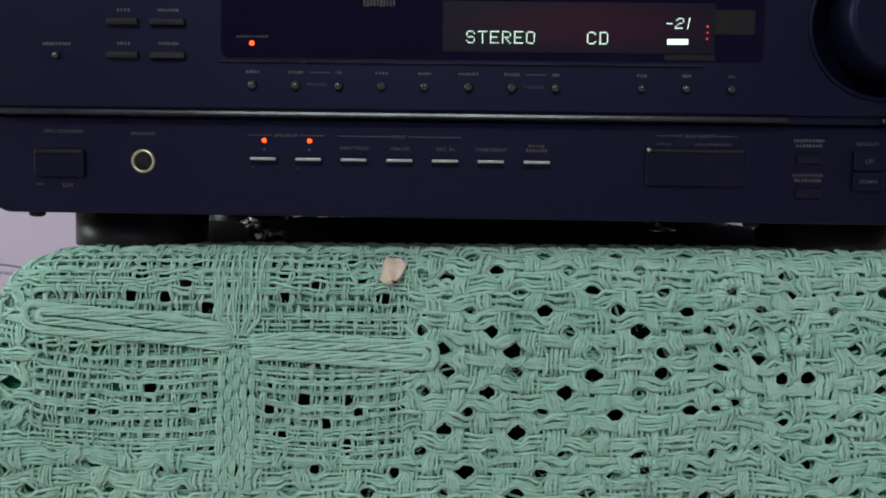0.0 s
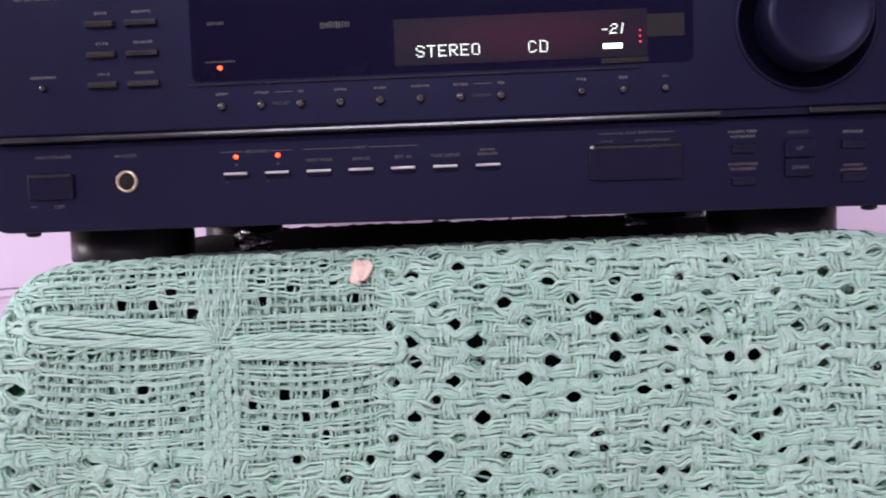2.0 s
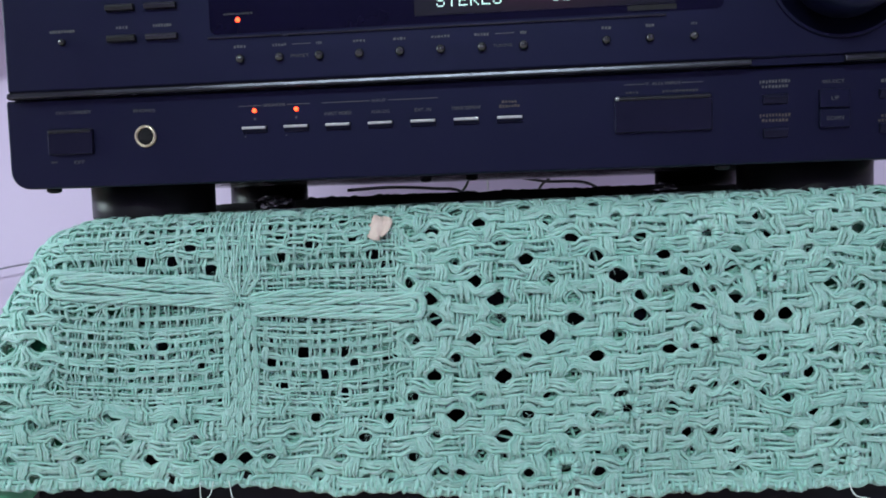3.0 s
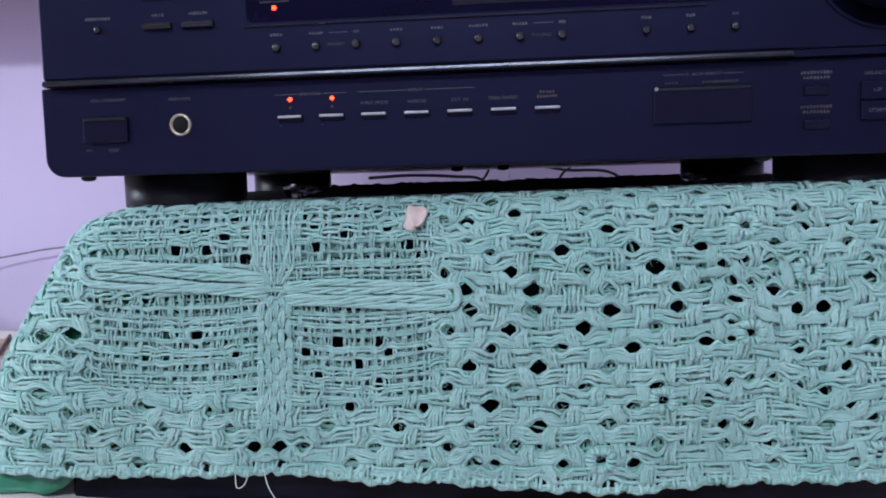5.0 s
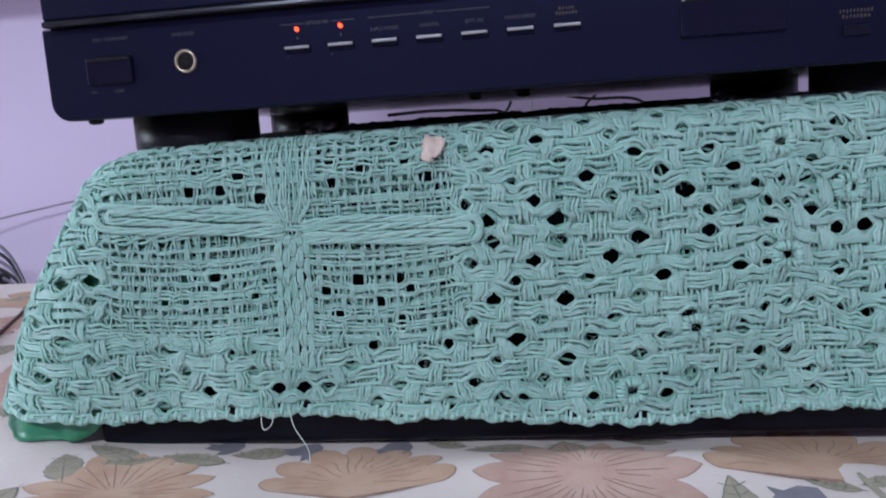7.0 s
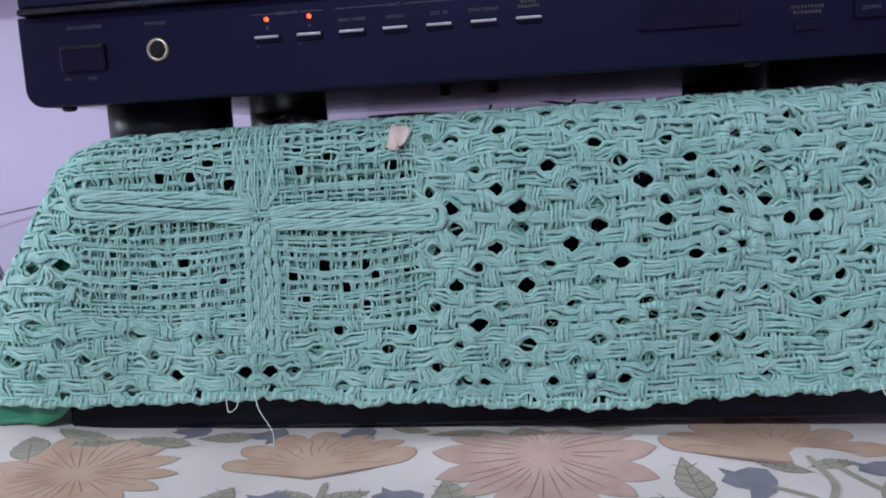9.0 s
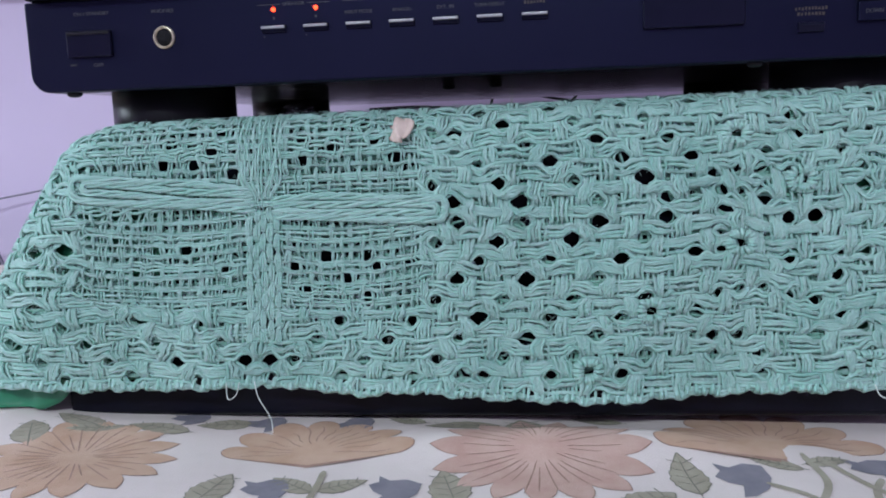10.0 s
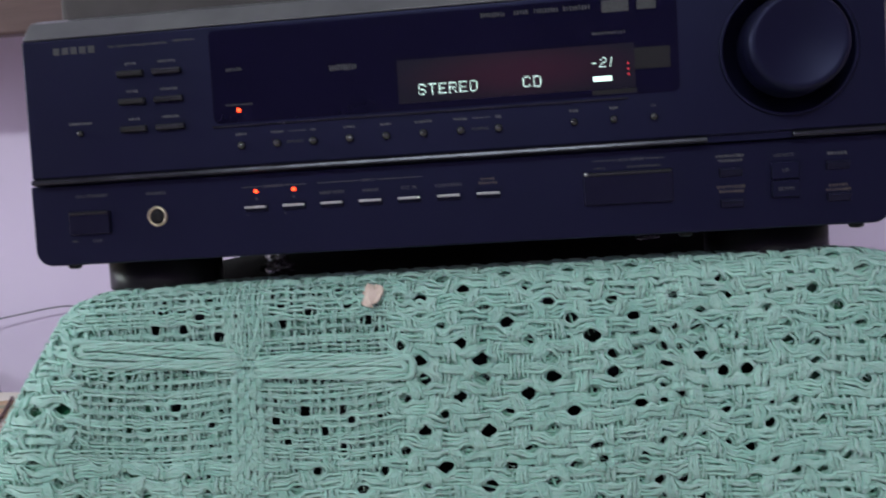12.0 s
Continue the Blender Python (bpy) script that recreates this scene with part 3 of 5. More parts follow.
# ---- bed ----


def sheet_z(x, y):
    """Height of the rumpled sheet."""
    q = Vector((x * 6, y * 6, 0.3))
    z = 0.0045 * noise.noise(q) + 0.0018 * noise.noise(q * 3.1) + 0.0003 * noise.noise(q * 9.0)
    near = math.exp(-((x + 0.27) / 0.10) ** 2 - ((y - 0.08) / 0.16) ** 2)
    z += 0.005 * near
    z += 0.020 / (1 + math.exp((x + 0.36) * 28)) * (1 / (1 + math.exp((0.1 - y) * 14)))
    pressed = 1 / (1 + math.exp((abs(x) - 0.22) * 60)) / (1 + math.exp((0.0 - y) * 60))
    z = z * (1 - pressed)
    z += (0.008 * math.exp(-((x - 0.04) / 0.08) ** 2) + 0.001 * math.exp(-((x + 0.19) / 0.06) ** 2) + 0.003 * noise.noise(Vector((x * 28, 4.2, 0)))) * math.exp(-((y + 0.026) / 0.016) ** 2)
    if y < -0.20:
        z -= (y + 0.20) ** 2 * 0.5
    if y > 0.34:
        z -= (y - 0.34) ** 2 * 6
    return z


bed = thing("bed", label="bed with a white cotton sheet printed with peach flowers", category="bed")


def patch(x0, x1, y0, y1, nx, ny):
    bm = bmesh.new()
    grid = [[bm.verts.new((x0 + (x1 - x0) * i / nx, y0 + (y1 - y0) * j / ny, sheet_z(x0 + (x1 - x0) * i / nx, y0 + (y1 - y0) * j / ny))) for i in range(nx + 1)] for j in range(ny + 1)]
    for j in range(ny):
        for i in range(nx):
            bm.faces.new((grid[j][i], grid[j][i + 1], grid[j + 1][i + 1], grid[j + 1][i]))
    return bm


sheet = part("bedsheet", patch(-1.1, 1.0, -1.2, 0.52, 420, 344), M_SHEET, bed, "rumpled white sheet with floral print")
part("mattress", box(-1.08, 0.98, -1.18, 0.47, -0.42, -0.06), M_SHEET, bed, "mattress", False, 0.03)


def decal(name, pts, lift, material, centre):
    """A flat printed shape laid on the sheet: rings from the centre out to its outline."""
    bm = bmesh.new()
    c = Vector(centre)
    rings = []
    for f in [k / 10 for k in range(11)]:
        if f == 0.0:
            rings.append([bm.verts.new((c.x, c.y, sheet_z(c.x, c.y) + lift))])
        else:
            rings.append([bm.verts.new((c.x + (x - c.x) * f, c.y + (y - c.y) * f, sheet_z(c.x + (x - c.x) * f, c.y + (y - c.y) * f) + lift)) for x, y in pts])
    n = len(pts)
    for k in range(n):
        bm.faces.new((rings[0][0], rings[1][k], rings[1][(k + 1) % n]))
    for a, b in zip(rings[1:], rings[2:]):
        for k in range(n):
            bm.faces.new((a[k], b[k], b[(k + 1) % n], a[(k + 1) % n]))
    bmesh.ops.recalc_face_normals(bm, faces=bm.faces)
    for f in bm.faces:
        if f.normal.z < 0:
            f.normal_flip()
    return part(name, bm, material, sheet)


def strokes(name, lines, width, lift, material):
    """Thin printed lines on the sheet."""
    bm = bmesh.new()
    for line in lines:
        prev = None
        for k, (x, y) in enumerate(line):
            a, b = line[max(k - 1, 0)], line[min(k + 1, len(line) - 1)]
            d = Vector((b[0] - a[0], b[1] - a[1], 0)).normalized()
            n = Vector((-d.y, d.x, 0)) * width * (0.5 if 0 < k < len(line) - 1 else 0.25)
            pair = [bm.verts.new((x + s * n.x, y + s * n.y, sheet_z(x, y) + lift)) for s in (1, -1)]
            if prev:
                bm.faces.new((prev[0], prev[1], pair[1], pair[0]))
            prev = pair
    return part(name, bm, material, sheet)


def turn2(cx, cy, a, x, y):
    return (cx + x * math.cos(a) - y * math.sin(a), cy + x * math.sin(a) + y * math.cos(a))


def fan_flower(cx, cy, w, h, a, material, petals, seed):
    """A half-open flower: a fan of scalloped petals above its base, with printed veins."""
    rnd = random.Random(seed)
    out, out2, veins = [], [], []
    span = radians(196)
    n = petals * 10
    for k in range(n + 1):
        th = math.pi / 2 + span * (k / n - 0.5)
        scallop = 0.76 + 0.24 * abs(math.sin(math.pi * petals * k / n)) ** 0.6
        r = scallop * (1 + 0.05 * math.sin(seed + 3 * th))
        out.append(turn2(cx, cy, a, w * r * math.cos(th), h * r * math.sin(th)))
        out2.append(turn2(cx, cy, a, w * (r + 0.013) * math.cos(th), h * (r + 0.020) * math.sin(th)))
    base = turn2(cx, cy, a, 0, -0.30 * h)
    out.append(base)
    out2.append(turn2(cx, cy, a, 0, -0.36 * h))
    decal("flower_outline", out2, 0.00018, M_LINE, turn2(cx, cy, a, 0, 0.15 * h))
    decal("printed_flower", out, 0.00028, material, turn2(cx, cy, a, 0, 0.15 * h))
    for k in range(petals * 2 + 1):
        th = math.pi / 2 + span * 0.94 * (k / (petals * 2) - 0.5)
        r0, r1 = rnd.uniform(0.2, 0.34), rnd.uniform(0.68, 0.84)
        veins.append([turn2(cx, cy, a, w * (r0 + (r1 - r0) * s / 7) * math.cos(th + 0.03 * math.sin(s)), h * (r0 + (r1 - r0) * s / 7) * math.sin(th + 0.03 * math.sin(s))) for s in range(8)])
    strokes("flower_vein", veins, 0.0005, 0.00038, M_LINE)


def full_flower(cx, cy, w, h, a, material, petals, seed):
    """A round many-petalled flower with a jagged edge and fine rays."""
    rnd = random.Random(seed)
    out, out2, rays = [], [], []
    n = petals * 8
    for k in range(n):
        th = 2 * math.pi * k / n
        r = 0.72 + 0.28 * (1 - abs(2 * ((petals * k / n) % 1) - 1)) ** 0.7 + 0.05 * math.sin(2 * th + seed)
        out.append(turn2(cx, cy, a, w * r * math.cos(th), h * r * math.sin(th)))
        out2.append(turn2(cx, cy, a, w * (r + 0.013) * math.cos(th), h * (r + 0.013) * math.sin(th)))
    decal("flower_outline", out2, 0.00018, M_LINE, (cx, cy))
    decal("printed_flower", out, 0.00028, material, (cx, cy))
    for k in range(petals * 2):
        th = 2 * math.pi * (k + rnd.uniform(-0.2, 0.2)) / (petals * 2)
        r0, r1 = rnd.uniform(0.14, 0.28), rnd.uniform(0.55, 0.82)
        rays.append([turn2(cx, cy, a, w * (r0 + (r1 - r0) * s / 5) * math.cos(th), h * (r0 + (r1 - r0) * s / 5) * math.sin(th)) for s in range(6)])
    strokes("flower_vein", rays, 0.0006, 0.00038, M_LINE)


def leaf_print(cx, cy, w, h, a, material, line_material, teeth=6):
    out, out2 = [], []
    n = teeth * 4
    for side in (1, -1):
        for k in range(n + 1):
            s = k / n if side == 1 else 1 - k / n
            half = math.sin(math.pi * min(1, s ** 0.8)) * (0.84 + 0.16 * ((s * teeth) % 1))
            out.append(turn2(cx, cy, a, side * w * half, h * (2 * s - 1)))
            out2.append(turn2(cx, cy, a, side * w * (half + 0.05), h * (2.08 * s - 1.04)))
    decal("leaf_outline", out2, 0.00018, line_material, (cx, cy))
    decal("printed_leaf", out, 0.00028, material, (cx, cy))
    veins = [[turn2(cx, cy, a, 0, h * (-1.25 + 0.28 * s)) for s in range(8)]]
    for k in range(1, 5):
        for side in (1, -1):
            veins.append([turn2(cx, cy, a, side * w * 0.7 * s / 3, h * (-0.85 + 0.36 * k + 0.2 * s / 3)) for s in range(4)])
    strokes("leaf_vein", veins, 0.0006, 0.00038, line_material)


def bell_print(cx, cy, w, h, a):
    pts = [(-0.9, 0.8), (-0.35, 0.62), (0.2, 0.85), (0.85, 0.75), (1.0, 0.1), (0.75, -0.5), (0.2, -0.9), (-0.25, -1.0), (-0.1, -0.35), (-0.55, -0.2), (-0.95, 0.15), (-0.7, 0.45)]
    decal("printed_bud", [turn2(cx, cy, a, w * x, h * y) for x, y in pts], 0.00028, M_SLATE, (cx + 0.1 * w, cy))


def stem(pts):
    line = [(p.x, p.y) for p in smooth_line([(x, y, 0) for x, y in pts], 6)]
    strokes("printed_stem", [line], 0.003, 0.0004, M_OLIVE)


fan_flower(-0.076, -0.0380, 0.043, 0.040, 0.08, M_PEACH, 7, 1)
full_flower(0.024, -0.0370, 0.046, 0.043, -0.1, M_PINK, 15, 2)
fan_flower(0.122, -0.0250, 0.050, 0.044, 0.12, M_PEACH, 7, 3)
full_flower(-0.177, -0.0540, 0.045, 0.042, 0.3, M_PEACH, 15, 4)
leaf_print(-0.106, -0.0770, 0.009, 0.015, -0.15, M_OLIVE, M_OLIVE_LINE)
leaf_print(-0.0755, -0.0700, 0.006, 0.011, 1.0, M_OLIVE, M_OLIVE_LINE)
leaf_print(-0.0555, -0.0680, 0.006, 0.011, -1.0, M_OLIVE, M_OLIVE_LINE)
leaf_print(-0.012, -0.0660, 0.009, 0.015, 0.3, M_OLIVE, M_OLIVE_LINE)
leaf_print(0.066, -0.0770, 0.011, 0.013, -0.8, M_OLIVE, M_OLIVE_LINE)
leaf_print(0.083, -0.0530, 0.008, 0.015, 0.15, M_OLIVE, M_OLIVE_LINE)
leaf_print(0.120, -0.0420, 0.004, 0.010, 1.2, M_OLIVE, M_OLIVE_LINE)
leaf_print(0.141, -0.0380, 0.004, 0.010, -1.2, M_OLIVE, M_OLIVE_LINE)
bell_print(-0.085, -0.0770, 0.010, 0.013, 0.2)
bell_print(-0.035, -0.0710, 0.011, 0.014, -0.25)
bell_print(0.104, -0.0550, 0.011, 0.015, 0.0)
bell_print(0.160, -0.0410, 0.012, 0.012, 0.3)
stem([(-0.066, -0.0550), (-0.065, -0.0730), (-0.066, -0.1130)])
stem([(0.132, -0.0330), (0.135, -0.0580), (0.120, -0.0880)])
stem([(0.138, -0.0350), (0.158, -0.0680), (0.175, -0.0830)])
stem([(0.112, -0.0580), (0.128, -0.0730), (0.133, -0.1030)])
stem([(0.158, -0.0490), (0.150, -0.0680), (0.150, -0.1030)])
# leaves and buds close to the box
for lx, ly, lw, lh, la in ((-0.157, -0.017, 0.008, 0.016, 1.4), (-0.128, -0.007, 0.007, 0.013, 1.8), (-0.0126, -0.004, 0.007, 0.017, 1.6), (0.017, -0.007, 0.012, 0.013, 0.2), (0.050, 0.006, 0.006, 0.012, 1.3), (-0.199, -0.012, 0.008, 0.018, 1.1), (-0.214, -0.030, 0.009, 0.015, 0.5), (-0.186, -0.022, 0.006, 0.014, 1.9), (-0.040, 0.004, 0.005, 0.010, 1.2)):
    leaf_print(lx, ly, lw, lh, la, M_OLIVE, M_OLIVE_LINE)
for lx, ly, la in ((-0.108, -0.004, 0.4), (-0.064, -0.001, 0.9), (-0.148, -0.002, 0.2)):
    bell_print(lx, ly, 0.010, 0.009, la)
for fx, fy, s in ((-0.45, 0.12, 12), (-0.40, 0.31, 13), (-0.52, 0.27, 14), (-0.30, 0.10, 15), (-0.36, 0.02, 5), (-0.44, 0.20, 6), (-0.30, -0.10, 7), (0.26, -0.10, 8), (-0.55, 0.05, 9), (-0.35, 0.25, 10)):
    (full_flower if s % 2 else fan_flower)(fx, fy, 0.05 if s < 11 else 0.075, 0.045 if s < 11 else 0.065, s * 0.7, M_PEACH if s % 3 else M_PINK, 9, s)
    leaf_print(fx + 0.07, fy + 0.03, 0.01, 0.02, s * 1.3, M_OLIVE, M_OLIVE_LINE)

# ---- woven cloth over the box ----
TOP_BACK = 0.030     # how far the cloth reaches back over the top


def crest(x):
    return 0.1490 + 0.021 * np.clip(x, -0.23, 0.23)


def cloth_at(s, w, lift):
    """Place on the draped cloth: s along its width, w down its drop, lift off its surface."""
    s, w, lift = np.broadcast_arrays(np.asarray(s, float), np.asarray(w, float), np.asarray(lift, float))
    R = 0.014
    q = w - TOP_BACK
    ang = np.clip(q / R, 0, math.pi / 2 * 0.93)
    fall = np.maximum(q - R * math.pi / 2 * 0.93, 0)
    tilt = 0.11
    out = np.where(q < 0, q, R * np.sin(ang) + fall * math.sin(tilt))
    down = np.where(q < 0, 0.0, R * (1 - np.cos(ang)) + fall * math.cos(tilt))
    ny = np.cos(np.pi / 2 - ang)
    nz = np.sin(np.pi / 2 - ang)
    cz = crest(s)
    h = np.clip(down / cz, 0, 1.1)
    half = np.where(s < 0, 0.201 + 0.068 * h ** 0.66, 0.218 + 0.075 * h ** 0.7)
    RC = 0.034
    a = np.abs(s)
    sg = np.where(s < 0, -1.0, 1.0)
    turn = np.clip((a - (half - RC)) / RC, 0, math.pi / 2)
    past = np.maximum(a - (half - RC) - RC * math.pi / 2, 0)
    px = np.minimum(a, half - RC) + RC * np.sin(turn)
    py = 0.018 + RC * (1 - np.cos(turn)) + past
    nx, nyy = np.sin(turn), -np.cos(turn)
    # soft undulations of the drape
    wave = 0.0022 * np.sin(s * 31 + 1.0) * h + 0.0016 * np.sin(s * 67 + w * 25) * h + 0.0012 * np.sin(s * 17 - w * 60)
    corner_drop = 0.010 * (turn / (math.pi / 2)) ** 2 * (1 - h)
    o = out + lift * ny + wave
    x = sg * (px + nx * o)
    y = py + nyy * o
    z = cz - down + lift * nz - corner_drop
    return np.stack([x, y, z], -1)


def inside_panel(s, w):
    """The finer squares of the weave: 1 inside, 0 outside."""
    lo = 1 / (1 + np.exp(-(s + 0.196) * 900)) * 1 / (1 + np.exp((s + 0.030) * 900))
    up = 1 / (1 + np.exp(-(w - 0.036) * 900)) * 1 / (1 + np.exp((w - 0.128 - 0.03 * (s + 0.1)) * 900))
    return lo * up


BAND_S, BAND_W = -0.1040, TOP_BACK + 0.0450


# the cloth's grid: ribbons of yarns cross in a basket weave, and openings stand where ribbons part
CELL_W, WARP_N, WEFT_N = 0.00885, 7, 5
OPEN_BASKET = [(-15, 50.5), (51.5, 53.5), (30, 64), (61, 63), (71.5, 72), (5.5, 73), (15, 82), (-16.5, 80.5), (80.5, 82), (-11, 89.5), (52, 92), (80.5, 90), (4, 99), (38.5, 99), (60, 108), (-35, 106.5), (-13.5, 116), (18.5, 117), (-4, 133.5), (17.5, 144.5), (48.5, 142.5), (-10, 160), (-217.5, 59.5), (-204, 97.5), (-180.5, 95), (-181, 122.5), (-167, 131.5), (-148.5, 152), (-172.5, 159.5), (-145.5, 126.5), (-115, 151.5), (-104, 152)]
OPEN_MOTIF = [(80, 54.5), (91, 64), (99.5, 72), (109.5, 70), (120.5, 69), (124.5, 77), (108, 78.5), (108, 87.5), (123, 85.5), (134, 93.5), (144.5, 92.5), (131.5, 48), (140, 56), (161.5, 70.5), (165, 80), (174, 96), (94, 106), (105.5, 104), (111.5, 122), (120.5, 122), (95.5, 133), (119.5, 153.5), (99.5, 145), (163, 108), (143, 130), (163, 140), (174.5, 140), (152.5, 117.5), (132.5, 111.5)]
OPEN_FINE = [(-138.5, 44), (-127, 45), (-149.5, 48.5), (-139.5, 50.5), (-128.5, 51.5), (-85, 48), (-88, 56), (-153, 58), (-141.5, 58.5), (-120.5, 61.5), (-77.5, 104.5), (-57, 106), (-51, 106.5), (-191.5, 77.5), (-179.5, 80.5), (-168.5, 81.5), (-158.5, 99), (-146, 99.5), (-170, 107), (-157.5, 107.5), (-90, 110), (-67, 115.5), (-57, 123.5), (-123, 108), (-87.5, 119), (-58.5, 42.5), (-51, 48.5), (-73, 54.5), (-42, 56)]
EYELETS = [(0.113, 0.103), (0.139, 0.076), (0.074, 0.1325), (0.167, 0.157), (0.111, 0.055), (0.046, 0.159)]
I0, I1, J0, J1 = -27, 34, -15, 8


def col_at(i):
    i = np.asarray(i, float)
    return np.where(i >= -2, -0.0135 + 0.0106 * i, -0.0347 + 0.0115 * (i + 2))


def col_of(s):
    s = np.asarray(s, float)
    return np.where(s >= -0.0347, (s + 0.0135) / 0.0106, -2 + (s + 0.0347) / 0.0115)


def row_at(j):
    return 0.117 + CELL_W * np.asarray(j, float)


def sag_at(s, w0):
    """The crosswise groups of the lower fine squares hang between the braid and the squares' sides."""
    s = np.asarray(s, float)
    left, right = (s > -0.194) & (s < BAND_S), (s >= BAND_S) & (s < -0.032)
    return 0.0030 * (w0 > BAND_W + 0.007) * np.where(left, np.sin(math.pi * (s + 0.194) / 0.090), np.where(right, np.sin(math.pi * (s - BAND_S) / 0.072), 0))


def fine_node(s, w):
    """The nearest gap between the groups of three of the fine squares."""
    gi, gj = round(float(col_of(s)) * WARP_N / 3), round((w - float(sag_at(s, w)) - 0.117) / CELL_W * WEFT_N / 3)
    s, w = float(col_at(gi * 3 / WARP_N)), float(row_at(gj * 3 / WEFT_N))
    return (s, w, w + float(sag_at(s, w)))


def opening_grid(seed):
    """Half widths of the openings at the grid's corners, the shifts that the slack weave has taken, and the odd extra openings."""
    rnd = random.Random(seed)
    across, down = np.zeros((I1 - I0, J1 - J0)), np.zeros((I1 - I0, J1 - J0))
    for i in range(I0, I1):
        for j in range(J0, J1):
            s, w = float(col_at(i)), float(row_at(j))
            m = max(j, -7 - j)
            hole = (i + m) % 3 == 0 if i >= -7 else (i - m) % 3 == 2
            a, b = rnd.uniform(0.0, 0.0007), rnd.uniform(0.0, 0.0006)
            if hole and (s < 0.078 or rnd.random() < 0.6):
                a, b = rnd.uniform(0.0026, 0.0035), rnd.uniform(0.0024, 0.0031)
            elif rnd.random() < (0.45 if s > 0.078 else 0.16):
                a, b = rnd.uniform(0.0008, 0.0018), rnd.uniform(0.0006, 0.0014)
            across[i - I0, j - J0], down[i - I0, j - J0] = a, b
    shifts, extra, taken = [], [], set()
    for s, w in OPEN_BASKET + OPEN_MOTIF:
        s, w = s / 1000, w / 1000
        i, j = round(float(col_of(s))), round((w - 0.117) / CELL_W)
        if (i, j) in taken:
            extra.append((s, w, 0.0019))
            continue
        taken.add((i, j))
        big = 1.0 if s < 0.078 else 0.78
        across[i - I0, j - J0], down[i - I0, j - J0] = big * rnd.uniform(0.0034, 0.0044), big * rnd.uniform(0.0031, 0.0038)
        shifts.append((float(col_at(i)), float(row_at(j)), s - float(col_at(i)), w - float(row_at(j))))
    extra += [(s, w, 0.0036) for s, w in EYELETS]
    return across, down, np.array(shifts), np.array(extra), np.array([fine_node(s / 1000, w / 1000) for s, w in OPEN_FINE])


def yarn_mesh(name, rows, sides, material, parent, label):
    """Joins many yarns, each (line of points, radius along it), into one mesh with lengthwise UVs."""
    verts, faces, uvs, base = [], [], [], 0
    ring_a = np.arange(sides) * 2 * math.pi / sides
    for pts, rad, up in rows:
        n = len(pts)
        d = np.gradient(pts, axis=0)
        d /= np.linalg.norm(d, axis=1, keepdims=True) + 1e-12
        b = np.cross(d, up)
        b /= np.linalg.norm(b, axis=1, keepdims=True) + 1e-12
        c = np.cross(b, d)
        ring = pts[:, None] + rad[:, None, None] * (b[:, None] * np.cos(ring_a)[None, :, None] + 0.78 * c[:, None] * np.sin(ring_a)[None, :, None])
        verts.append(ring.reshape(-1, 3))
        i = np.arange(n - 1)[:, None] * sides
        k = np.arange(sides)[None]
        kn = (k + 1) % sides
        quad = np.stack([i + k, i + kn, i + sides + kn, i + sides + k], -1).reshape(-1, 4) + base
        faces.append(quad)
        length = np.concatenate([[0], np.cumsum(np.linalg.norm(np.diff(pts, axis=0), axis=1))]) / 0.0015
        u = np.stack([length[:-1, None] + 0 * k, length[:-1, None] + 0 * k, length[1:, None] + 0 * k, length[1:, None] + 0 * k], -1).reshape(-1)
        v = np.stack([k + 0 * i, k + 1 + 0 * i, k + 1 + 0 * i, k + 0 * i], -1).reshape(-1) / sides * 2.0
        uvs.append(np.stack([u, v], -1))
        base += n * sides
    verts, faces, uvs = np.concatenate(verts), np.concatenate(faces), np.concatenate(uvs)
    me = bpy.data.meshes.new(name)
    me.vertices.add(len(verts))
    me.vertices.foreach_set("co", verts.astype(np.float32).ravel())
    me.loops.add(faces.size)
    me.loops.foreach_set("vertex_index", faces.astype(np.int32).ravel())
    me.polygons.add(len(faces))
    me.polygons.foreach_set("loop_start", np.arange(len(faces), dtype=np.int32) * 4)
    me.polygons.foreach_set("use_smooth", np.ones(len(faces), dtype=bool))
    layer = me.uv_layers.new(name="along")
    layer.data.foreach_set("uv", uvs.astype(np.float32).ravel())
    me.update()
    me.validate()
    me.materials.append(material)
    ob = new(name, me)
    ob.parent = parent
    return tagged(ob, label, kind="stuff")


def hem_at(s):
    """How far down the cloth reaches along its scalloped hem."""
    s = np.asarray(s, float)
    base = np.interp(s, [-0.30, -0.20, -0.105, -0.06, -0.035, 0.0, 0.06, 0.10, 0.17, 0.33], [0.162, 0.166, 0.1645, 0.1695, 0.1668, 0.171, 0.173, 0.171, 0.168, 0.160])
    return base + 0.0006 * np.sin(s * 310) + 0.0005 * np.sin(s * 727 + 1)


